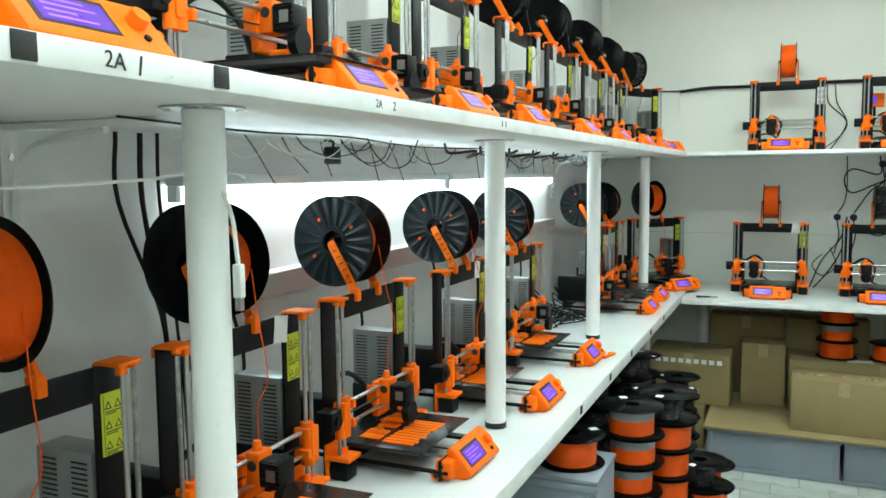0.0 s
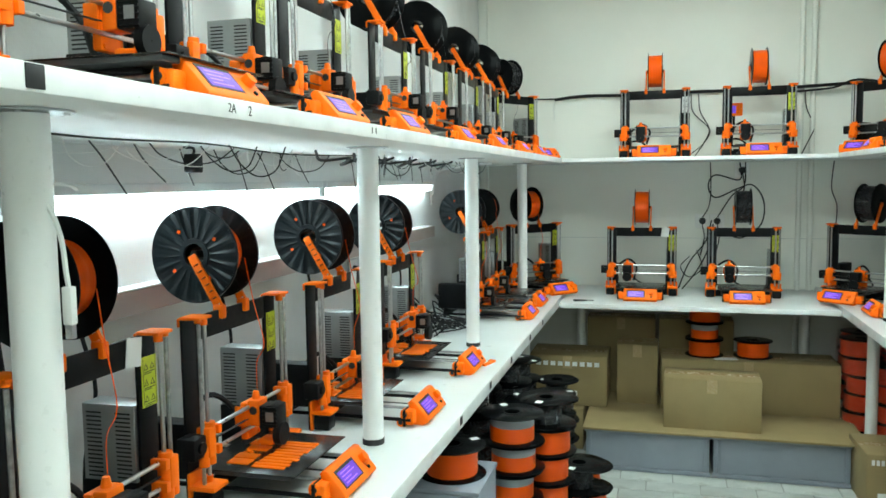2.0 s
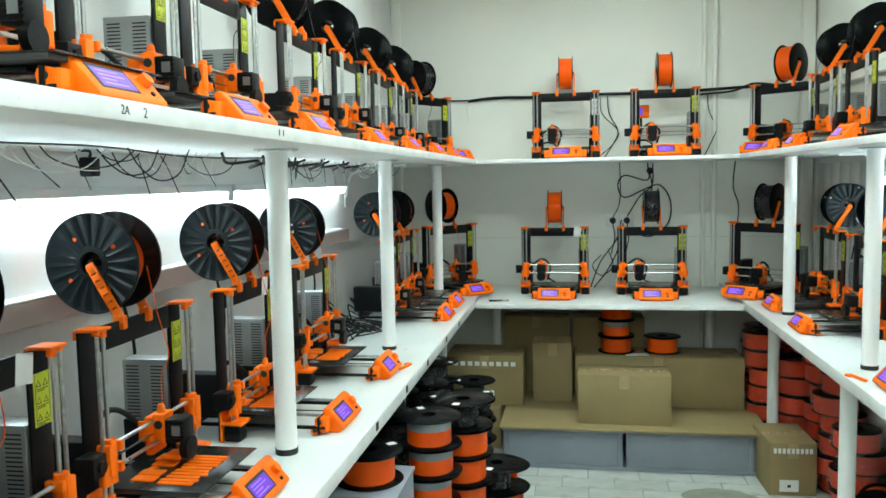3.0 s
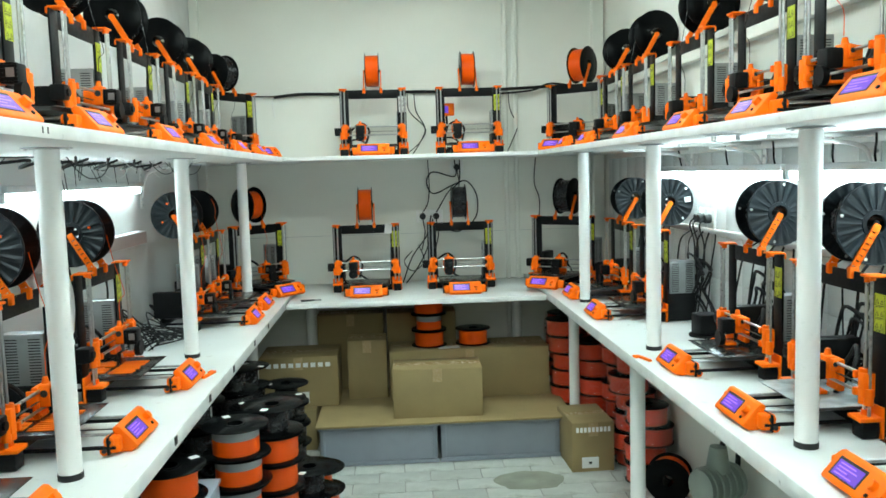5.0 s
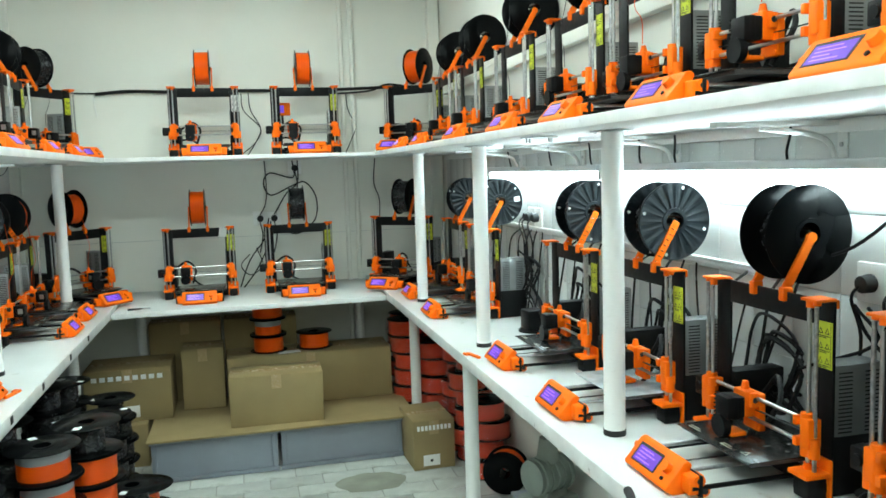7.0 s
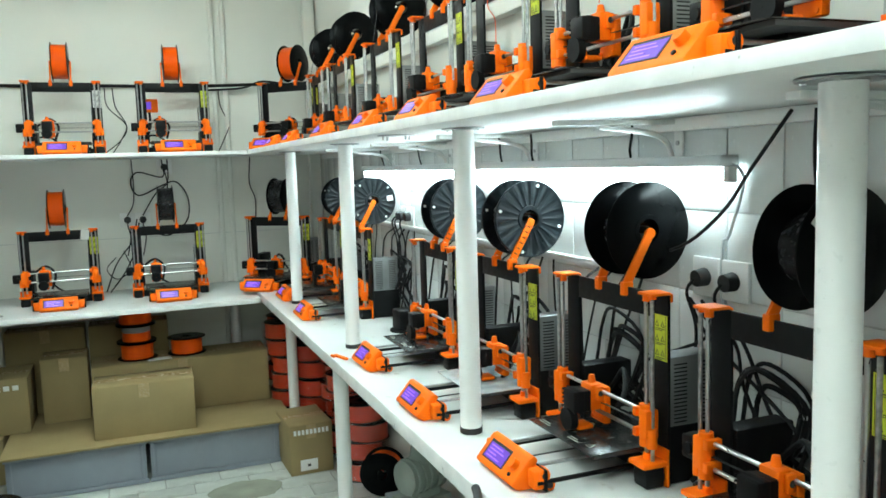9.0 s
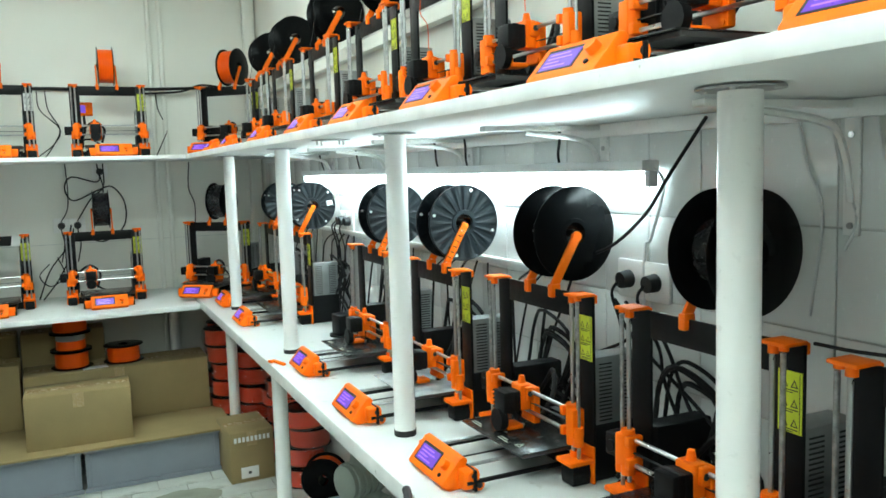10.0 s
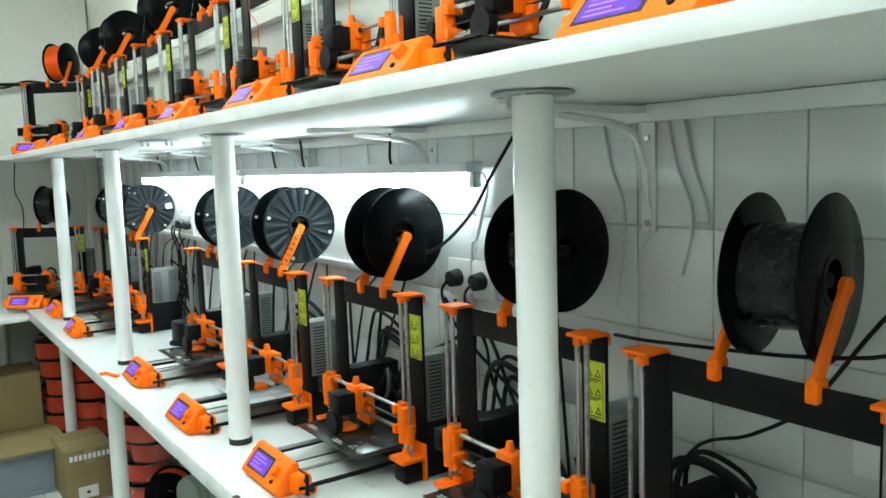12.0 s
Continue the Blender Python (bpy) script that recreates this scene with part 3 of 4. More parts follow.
def spool(m, fill="orange", ribs=True, full=0.088, smoky=False, label="", category="spool", sticker=False, group="filament spools", width=0.084):
    lab = label or {"orange": "black plastic spool wound with orange filament", "black": "black plastic spool wound with black filament",
                    "grey": "black plastic spool wound with grey filament", "red": "spool of red-orange filament wrapped in clear film", "two": "black plastic spool with orange filament and grey core"}[fill]
    root = tagged(empty("filament_spool", m), lab, category, group)
    fm = M_FLANGE2 if smoky else M_FLANGE
    for s in (-1, 1):
        key = ("flr" if ribs else "flp") + fm.name
        f = piece("flange", stored(key, b_flange if ribs else b_flange_plain, fm), root, at(s * width / 2, 0, 0))
        if ribs:
            for q in range(4):
                piece("filament_window", stored("fwin" + fill, lambda b: cyl(b, (-0.0024, 0, 0), (0.0024, 0, 0), 0.0045, 10), M_FILO if fill == "orange" else M_PAPER), f, Matrix.Rotation(0.7 + 1.571 * q, 4, "X") @ at(0, 0, 0.058 if fill == "orange" else 0.088))
        if sticker:
            piece("sticker", stored("stk", lambda b: box(b, -0.0006, 0.0006, -0.011, 0.011, -0.013, 0.013), M_PAPER), f, Matrix.Rotation(2.3 + s, 4, "X") @ at(s * 0.0042, 0, 0.075), "small white paper sticker")
    k = "fil%s%.3f%.3f" % (fill, full, width)

    def wound(b):
        h = width / 2 - 0.003
        n = 7
        prof = [(-h + 2 * h * i / n, full + (0.0008 if i % 2 else -0.0008)) for i in range(n + 1)]
        return ring(b, prof + [(h, 0.03), (-h, 0.03)], 40)
    if fill == "two":
        for nm, a, c, mm in (("filament", -width / 2 + 0.002, 0.006, M_FILO), ("bare_core", 0.006, width / 2 - 0.002, M_FILG)):
            piece(nm, stored("two" + nm, lambda b: ring(b, [(a, full), (c, full), (c, 0.03), (a, 0.03)], 40), mm), root)
        piece("core", stored("core%.3f" % width, lambda b: ring(b, [(-width / 2, 0.0295), (width / 2, 0.0295), (width / 2, 0.0255), (-width / 2, 0.0255)], 28), fm), root)
        return root
    piece("filament", stored(k, wound, {"orange": M_FILO, "black": M_FILB, "grey": M_FILG, "red": M_FILR}[fill]), root)
    piece("core", stored("core%.3f" % width, lambda b: ring(b, [(-width / 2, 0.0295), (width / 2, 0.0295), (width / 2, 0.0255), (-width / 2, 0.0255)], 28), fm), root)
    return root


def strand(m, xh, ex, material=None):
    """The filament that runs down from the spool to the extruder."""
    pts = [(0.012, -0.028, 0.47), (0.006 + ex * 0.3, -0.045, 0.38), (ex * 0.8, -0.065, 0.29), (ex - 0.004, -0.047, xh + 0.14), (ex - 0.004, -0.045, xh + 0.08)]
    tagged(part("filament_strand", tube(bmesh.new(), pts, 0.0011, 5, 4), material or M_FILO, None, "", m), "thin strand of filament feeding an extruder", "filament")


SPOOL_AT = at(0, 0.056, 0.480)
rng = random.Random(11)


def station(m, fill="orange", arms="ladder", spool_kw=None, with_strand=True, has_spool=True, spool_turn=0, **kw):
    xh = kw.pop("xh", 0.085 + 0.04 * rng.random())
    ex = kw.pop("ex", -0.06 + 0.1 * rng.random())
    bed_y = kw.pop("bed_y", -0.06 + 0.08 * rng.random())
    printer(m, xh, ex, bed_y, arms, **kw)
    if has_spool:
        spool(m @ SPOOL_AT @ Matrix.Rotation(radians(spool_turn), 4, "Z") @ Matrix.Rotation(rng.random() * 6, 4, "X"), fill, **(spool_kw or {}))
        if with_strand:
            strand(m, xh, ex, M_FILO if fill == "orange" else M_FILB)


# lower row along the west wall
for i, (x, y) in enumerate(((LF, 0.779), (LF, 1.217), (-0.362, 1.690), (-0.346, 2.205), (-0.350, 2.742), (-0.324, 3.79), (-0.332, 4.156))):
    station(pose(x, y, T, 0, 0, 90), "orange", "solid" if i == 5 else "ladder", dict(ribs=i in (2, 3, 4, 5), full=0.062 if 0 < i < 6 else 0.085, smoky=i in (2, 3, 4, 5)),
            group="printers on the lower west worktop", job=i in (1, 2, 3, 4), note=i in (1, 3))
station(pose(-0.199, 4.70, T, 0, 0, 48), "orange", "ladder", dict(ribs=False, full=0.075), group="printers on the lower west worktop")
# upper row along the west wall
for i, y in enumerate((0.692, 1.229, 1.667, 2.105, 2.70, 3.24, 3.80, 4.30)):
    station(pose(LF, y, U, 0, 0, 90), "black", "solid", dict(ribs=False, full=0.08), ex=(-0.02, 0.06, 0.05, 0.0, 0.04, -0.03, 0.02, 0.0)[i], bed_y=(-0.08, -0.11, -0.04, -0.07, -0.03, -0.06, -0.02, -0.05)[i], group="printers on the upper west shelf")
station(pose(-0.33, 4.80, U, 0, 0, 58), "black", "solid", dict(ribs=False), group="printers on the upper west shelf")
# lower row along the east wall
for i, (x, y) in enumerate(((1.655, 0.718), (1.672, 1.168), (1.676, 1.662), (1.655, 2.142), (1.671, 2.658), (1.660, 3.593), (1.675, 4.125))):
    station(pose(x, y, T, 0, 0, -90), "black", "ladder" if i in (3, 4) else "solid", dict(ribs=i in (3, 4, 5, 6), full=(0.064, 0.055, 0.055, 0.07, 0.07, 0.07, 0.07)[i], width=0.088 if i == 0 else 0.084, smoky=i in (3, 4, 5, 6), sticker=i in (1, 5, 6)),
            group="printers on the lower east worktop", with_strand=False, spool_turn=9 if i == 0 else 0, arm_x=0.064 if i == 0 else 0.0475, sheet_mat=M_BEDPALE if i == 3 else None, bed_y=0.03 - 0.012 * i, xh=0.10, lone_arm=i == 1)
station(pose(1.496, 4.646, T, 0, 0, -38), "black", "solid", dict(ribs=False), group="printers on the lower east worktop", with_strand=False)
# upper row along the east wall
for i, y in enumerate((0.70, 1.16, 1.66, 2.15, 2.62, 3.19, 3.82, 4.27)):
    station(pose(1.68, y, U, 0, 0, -90), "orange" if i in (2, 3) else "black", "solid", dict(ribs=False, full=0.07), group="printers on the upper east shelf")
station(pose(1.61, 4.76, U, 0, 0, -42), "orange", "solid", dict(ribs=False), group="printers on the upper east shelf", with_strand=False)
# end wall
for x, y, z, fill in ((0.399, FF, TE, "orange"), (0.926, FF, TE, "black"), (0.462, FFU, U - 0.003, "orange"), (0.999, FFU, U - 0.003, "orange")):
    station(pose(x, y, z), fill, "solid", dict(ribs=False, full=0.086, width=0.075), group="printers at the end wall", with_strand=False, xh=0.12, ex=-0.07, label_mat=M_PAPER if x == 0.462 else None, note=x == 0.399)


# ---- shelf lighting ----
def batten(x, y0, y1, side):
    root = tagged(empty("fluorescent_batten", at(x, (y0 + y1) / 2, 1.44)), "long slim fluorescent lamp fixed below the shelf", "lamp", "shelf lamps")
    h = (y1 - y0) / 2
    part("housing", box(bmesh.new(), -0.022, 0.022, -h, h, 0.012, 0.034, 0.004), M_LAMPBODY, root)
    part("tube", cyl(bmesh.new(), (0, -h + 0.03, -0.004), (0, h - 0.03, -0.004), 0.013, 14), M_TUBE if side > 0 else M_TUBE_DIM, root, "glowing white tube")
    for s in (-1, 1):
        part("lamp_holder", box(bmesh.new(), -0.011, 0.011, s * h - 0.008, s * h + 0.008, -0.018, 0.013, 0.003), M_LAMPBODY, root)


for y0, y1 in ((1.31, 2.57), (2.60, 3.86)):
    batten(XL + 0.026, y0, y1, -1)
for y0, y1 in ((1.465, 2.70), (2.73, 3.965)):
    batten(XR - 0.034, y0, y1, 1)


# ---- fittings on walls and boards ----
def cable(pts, r=0.003, material=None, label="black power cable hanging loose", group="cables", step=5):
    return tagged(part("cable", tube(bmesh.new(), pts, r, 6, step), material or M_CABLE), label, "cable", group)


def edge_tab(y, z0, w=0.022):
    part("edge_tab", box(bmesh.new(), LX + 0.0022, LX + 0.004, y - w / 2, y + w / 2, 0.003, 0.0245, 0.0008), M_RUBBER, west_shelf, "dark square edge tab")


for y in (0.554, 0.774):
    edge_tab(y, U_LOW)
for k, y in enumerate((2.24, 2.62, 2.98, 3.4, 3.75)):
    part("edge_tab", box(bmesh.new(), LX + 0.0022, LX + 0.004, y - 0.012, y + 0.012, 0.012, 0.034, 0.0008), M_RUBBER, west_top, "dark worn edge tab")


def writing(body, y, z, size, parent, roll=0.0):
    cu = bpy.data.curves.new("writing", "FONT")
    cu.body, cu.size, cu.align_x, cu.extrude = body, size, "CENTER", 0.0002
    cu.materials.append(M_INK)
    me = bpy.data.meshes.new_from_object(bpy.data.objects.new("tmp", cu))
    piece("handwriting", me, parent, pose(LX + 0.0026, y, z, 90, 0, 90) @ Matrix.Rotation(roll, 4, "Z"), "black felt-pen mark")


writing("2A", 0.640, 0.007, 0.020, west_shelf, -0.05)
writing("1", 0.667, 0.004, 0.025, west_shelf, -0.15)
writing("2A", 1.10, 0.008, 0.016, west_shelf, -0.03)
writing("2", 1.145, 0.007, 0.018, west_shelf, -0.05)
for y in (1.60, 1.62):
    part("pen_mark", box(bmesh.new(), LX + 0.0021, LX + 0.0027, y - 0.002, y + 0.002, 0.008, 0.019), M_INK, west_shelf, "black felt-pen mark")


def bracket(x_wall, s, y):
    root = tagged(empty("shelf_bracket", at(x_wall, y, U_LOW)), "white pressed-steel shelf bracket under the shelf", "bracket", "shelf brackets")
    part("wall_plate", box(bmesh.new(), min(0, s * 0.006), max(0, s * 0.006), -0.014, 0.014, -0.20, -0.001, 0.002), M_POST, root)
    part("arm", box(bmesh.new(), min(s * 0.006, s * 0.30), max(s * 0.006, s * 0.30), -0.012, 0.012, -0.012, -0.001, 0.002), M_POST, root)
    pts = [(s * 0.008, 0, -0.15), (s * 0.022, 0, -0.075), (s * 0.06, 0, -0.033), (s * 0.20, 0, -0.014)]
    part("rib", tube(bmesh.new(), pts, 0.006, 6), M_POST, root)
    for z in (-0.05, -0.185):
        part("screw", cyl(bmesh.new(), (s * 0.006, 0, z), (s * 0.009, 0, z), 0.005, 10), M_STEEL, root)


for y in (0.42, 1.04, 1.647, 2.285, 2.93, 3.6):
    bracket(XR - 0.007, -1, y)
for y in (0.985, 3.95):
    bracket(XL + 0.002, 1, y)


def trunking(x0, x1, y0, y1, z, material=None, h=0.05):
    root = tagged(empty("cable_duct", at(0, 0, z)), "shallow pale plastic cable duct along the wall", "cable duct", "cable ducts")
    part("body", box(bmesh.new(), x0, x1, y0, y1, 0, h, 0.003), material or M_LAMPBODY, root)
    part("cover", box(bmesh.new(), x0 - 0.001, x1 + 0.001, y0 + 0.01, y1 - 0.01, h + 0.0005, h + 0.004, 0.001), M_POST, root)


trunking(XL + 0.002, XL + 0.048, 1.5, 3.85, 1.205, M_TAN)
trunking(XR - 0.040, XR - 0.002, 0.2, 4.9, 1.905, M_WALL, 0.045)
trunking(XR - 0.026, XR - 0.008, 1.72, 4.3, 1.205, None, 0.014)


tagged(part("trim", box(bmesh.new(), XR - 0.030, XR - 0.0075, -0.6, 4.9, U_LOW - 0.026, U_LOW + 0.001, 0.002), M_POST), "white batten fixed to the wall under the shelf", "trim", kind="structure")


def socket(m, plugs=(0,)):
    root = tagged(empty("wall_socket", m), "white wall socket with black plugs", "socket", "wall sockets")
    part("plate", box(bmesh.new(), -0.04, 0.04, -0.010, 0, -0.04, 0.04, 0.004), M_POST, root)
    for x in plugs:
        p = part("plug", cyl(bmesh.new(), (x, -0.010, 0), (x, -0.034, -0.002), 0.019, 18, 0.017), M_RUBBER, root, "black round plug")
        part("lead", tube(bmesh.new(), [(x, -0.04, -0.004), (x, -0.055, -0.03), (x + 0.01, -0.04, -0.10), (x - 0.01, -0.03, -0.2)], 0.0035, 6), M_CABLE, p)


for y in (1.556, 1.474):
    socket(pose(XR - 0.007, y, 1.230, 0, 0, -90))
socket(pose(XR - 0.007, 3.47, 1.262, 0, 0, -90), (-0.018, 0.018))
socket(pose(XR - 0.007, 3.385, 1.262, 0, 0, -90))
socket(pose(0.731, YF - 0.001, 1.216))
socket(pose(0.812, YF - 0.001, 1.215))
socket(pose(0.943, YF - 0.001, 1.505))
socket(pose(XL + 0.002, 2.9, 1.15, 0, 0, 90))


def pipe(x, r=0.014):
    tagged(part("wall_pipe", cyl(bmesh.new(), (x, YF - 0.022, 0.0), (x, YF - 0.022, CEIL - 0.003), r, 14), M_WALL), "cream painted vertical pipe on the end wall", "pipe", "wall pipes")


pipe(1.242)
pipe(1.303)
tagged(part("corner_duct", box(bmesh.new(), XR - 0.075, XR - 0.009, YF - 0.06, YF - 0.001, 0.0, CEIL - 0.003, 0.004), M_WALL), "cream painted duct in the room corner", "duct")
tagged(part("corner_duct", box(bmesh.new(), XL + 0.002, XL + 0.05, YF - 0.05, YF - 0.001, 0.0, CEIL - 0.003, 0.004), M_WALL), "cream painted duct in the room corner", "duct")

# horizontal cable run on the end wall above the shelf
cable([(XL + 0.05, YF - 0.012, 1.955), (-0.1, YF - 0.012, 1.945), (0.1, YF - 0.015, 1.95), (0.4, YF - 0.012, 1.945)], 0.004, None, "dark cable run clipped along the end wall")
cable([(-0.12, YF - 0.02, 1.94), (0.05, YF - 0.02, 1.955), (0.3, YF - 0.02, 1.95), (0.7, YF - 0.02, 1.955), (1.0, YF - 0.02, 1.95), (1.25, YF - 0.06, 1.955), (1.5, YF - 0.05, 1.965), (1.74, YF - 0.04, 1.97)], 0.009, None, "thick dark cable run along the end wall")
cable([(1.20, YF - 0.05, 1.93), (1.40, YF - 0.05, 1.945), (1.52, YF - 0.03, 1.985), (1.72, YF - 0.03, 1.955)], 0.006, None, "dark cable run along the end wall")
cable([(-0.12, YF - 0.012, 1.945), (-0.13, YF - 0.012, 1.90), (-0.12, YF - 0.012, 1.82)], 0.003, M_WHITECABLE, "short pale cable end")
for x, w in ((0.66, 0.10), (0.70, 0.06), (1.26, 0.05)):
    cable([(x, YF - 0.03, 1.94), (x + 0.01, YF - 0.03, 1.84), (x + w, YF - 0.03, 1.74), (x + w - 0.03, YF - 0.05, 1.66), (x - 0.02, YF - 0.08, U + 0.006)], 0.003)
# loops below the upper end shelf
W = YF - 0.016
cable([(0.77, W, U_LOW), (0.775, W, 1.40), (0.765, W, 1.30), (0.731, W - 0.03, 1.24)], 0.003)
cable([(0.93, W, U_LOW - 0.003), (0.93, W, 1.45), (0.80, W, 1.48), (0.76, W, 1.42), (0.80, W, 1.35), (0.92, W, 1.40), (1.0, W, 1.42), (1.06, W, 1.33), (1.05, W, 1.20), (0.95, W, 1.12), (0.86, W, 1.14)], 0.004, None, "looped black cable on the end wall")
cable([(0.96, W, U_LOW - 0.003), (0.955, W, 1.42), (0.89, W, 1.36), (0.812, W - 0.03, 1.24)], 0.004)
cable([(0.78, W - 0.02, 1.22), (0.75, W - 0.02, 1.1), (0.66, W - 0.05, 0.98), (0.60, W - 0.08, TE + 0.004)], 0.004)
cable([(0.79, W - 0.02, 1.20), (0.76, W - 0.03, 1.05), (0.70, W - 0.06, 0.93), (0.62, W - 0.1, TE + 0.004)], 0.004)
cable([(0.70, W - 0.04, 1.05), (0.73, W - 0.05, 0.95), (0.66, W - 0.1, 0.90), (0.61, W - 0.12, 0.96), (0.66, W - 0.1, 1.02)], 0.003)
cable([(1.42, W, U_LOW - 0.003), (1.41, W, 1.40), (1.44, W, 1.30), (1.43, W - 0.02, 1.15)], 0.003)
tagged(part("control_module", box(bmesh.new(), 0.83, 0.925, 4.90, 4.93, 1.80, 1.87, 0.005), M_ORANGE, None, "", None), "small orange electronics housing behind a printer", "housing")
part("module_screen", box(bmesh.new(), 0.845, 0.89, 4.897, 4.8995, 1.815, 1.855), M_SCREEN, bpy.data.objects["control_module"], "dark violet screen")
part("module_lead", tube(bmesh.new(), [(0.88, 4.915, 1.803), (0.88, 4.93, 1.72), (0.85, 4.95, 1.64), (0.86, 4.98, U)], 0.007, 8), M_CABLE, bpy.data.objects["control_module"])

# wires tucked under the west shelf
wr = random.Random(4)
ZU = U_LOW - 0.006
for k in range(44):
    y0 = 1.15 + 2.6 * wr.random()
    x0 = -0.28 - 0.2 * wr.random()
    ln = 0.10 + 0.26 * wr.random()
    sag = 0.015 + 0.05 * wr.random()
    white = wr.random() < 0.62
    q = 0.14 * (wr.random() - 0.5)
    pts = [(x0, y0, ZU), (x0 + 0.3 * q, y0 + ln * 0.12, ZU - sag * 0.6), (x0 + 0.6 * q, y0 + ln * 0.4, ZU - sag), (x0 + 0.9 * q, y0 + ln * 0.75, ZU - sag * 0.8), (x0 + q, y0 + ln, ZU)]
    cable(pts, 0.0011 if white else 0.0015, M_WHITECABLE if white else None, "pale thin cable tucked under a shelf" if white else "black cable tucked under a shelf", "cables under the shelf", 7)
for k in range(14):
    y0 = 1.3 + 2.3 * wr.random()
    x0 = -0.42 - 0.1 * wr.random()
    d = 0.05 + 0.09 * wr.random()
    cable([(x0, y0, ZU), (x0 - 0.005, y0 + d * 0.3, ZU - 0.03), (x0 - 0.02, y0 + d, ZU - 0.06 - 0.06 * wr.random())], 0.0016, None, "black cable end hanging below a shelf", "cables under the shelf")
cable([(-0.27, 0.9, ZU), (-0.28, 1.2, ZU - 0.006), (-0.29, 1.5, ZU - 0.002), (-0.32, 1.9, ZU - 0.010), (-0.33, 2.4, ZU)], 0.0018, None, "long thin cable strung below a shelf", "cables under the shelf")
for k in range(5):
    y0 = 2.0 + 0.25 * k
    cable([(-0.30, y0, ZU), (-0.33, y0 + 0.1, ZU - 0.02), (-0.30, y0 + 0.22, ZU - 0.012), (-0.36, y0 + 0.3, ZU - 0.028), (-0.33, y0 + 0.42, ZU)], 0.004, None, "bundled black cable under a shelf", "cables under the shelf")
tagged(part("power_adapter", box(bmesh.new(), -0.47, -0.44, 1.70, 1.73, 1.495, 1.535, 0.004), M_PLASTIC), "small black adapter hanging under a shelf", "adapter")
part("adapter_lead", tube(bmesh.new(), [(-0.455, 1.715, 1.53), (-0.45, 1.71, ZU), (-0.44, 1.66, ZU)], 0.003, 6), M_CABLE, bpy.data.objects["power_adapter"])

# cables down the west wall
for x, y, z, d, q in ((-0.53, 1.15, ZU, 0.11, 0.0035), (-0.53, 1.205, ZU, 0.06, 0.0045), (-0.51, 1.225, ZU, 0.05, 0.003)):
    cable([(x, y, z), (x - 0.01, y + 0.01, z - 0.12), (x - 0.02, y + d, z - 0.33), (x, y + d * 0.9, z - 0.5), (x + 0.02, y + d * 0.6, T + 0.004)], q + 0.0003, None, "black cable running down the wall")
for y in (1.45, 1.95, 2.45, 3.0, 3.3):
    cable([(-0.54, y, 1.194), (-0.53, y + 0.02, 1.08), (-0.52, y - 0.03, 0.96), (-0.50, y - 0.06, T + 0.004)], 0.004, None, "black power cable behind the printers")
# white lead looped round a post
cable([(-0.36, 0.30, 1.462), (-0.26, 0.55, 1.457), (-0.19, 0.80, 1.464), (-0.135, 0.901, 1.474), (-0.112, 0.93, 1.473), (-0.118, 0.953, 1.468)], 0.0022, M_WHITECABLE, "white usb lead looped round a post")
lead = cable([(-0.158, 0.903, 1.475), (-0.115, 0.900, 1.455), (-0.100, 0.903, 1.42), (-0.095, 0.903, 1.38), (-0.093, 0.903, 1.365)], 0.003, M_WHITECABLE, "white usb lead hanging beside a post")
part("connector", box(bmesh.new(), -0.099, -0.087, 0.898, 0.908, 1.325, 1.366, 0.002), M_WHITECABLE, lead, "white usb plug")
part("plug_tip", box(bmesh.new(), -0.097, -0.089, 0.8995, 0.9065, 1.310, 1.325), M_STEEL, lead)

# cables on the east wall
cable([(XR - 0.04, 1.31, ZU), (XR - 0.04, 1.335, 1.52), (XR - 0.04, 1.41, 1.441), (XR - 0.04, 1.48, 1.365), (XR - 0.05, 1.593, 1.29), (XR - 0.08, 1.72, 1.262)], 0.0036, None, "black cable slung diagonally across the tiles")
cable([(XR - 0.03, 1.47, 1.462), (XR - 0.018, 1.452, 1.44), (XR - 0.015, 1.453, 1.408), (XR - 0.015, 1.488, 1.319), (XR - 0.015, 1.509, 1.261), (XR - 0.015, 1.49, T + 0.004)], 0.0032, M_LAMPBODY, "grey flex from the lamp down the tiles")
for y in (1.73, 2.20, 2.40, 2.75, 3.12, 3.6):
    cable([(XR - 0.07, y, ZU), (XR - 0.062, y + 0.012, 1.525), (XR - 0.045, y + 0.045, 1.495), (XR - 0.036, y + 0.055, 1.4745)], 0.003, None, "short black cable from shelf to lamp")
for dy, lo in ((1.12, 1.22), (1.06, 1.33), (0.955, 1.37), (0.985, 1.29)):
    cable([(XR - 0.012, dy + 0.02, ZU), (XR - 0.012, dy, 1.46), (XR - 0.012, dy - 0.03, 1.38), (XR - 0.012, dy - 0.01, lo)], 0.0028, M_LAMPBODY, "thin grey cable hanging on the tiles")
er = random.Random(8)
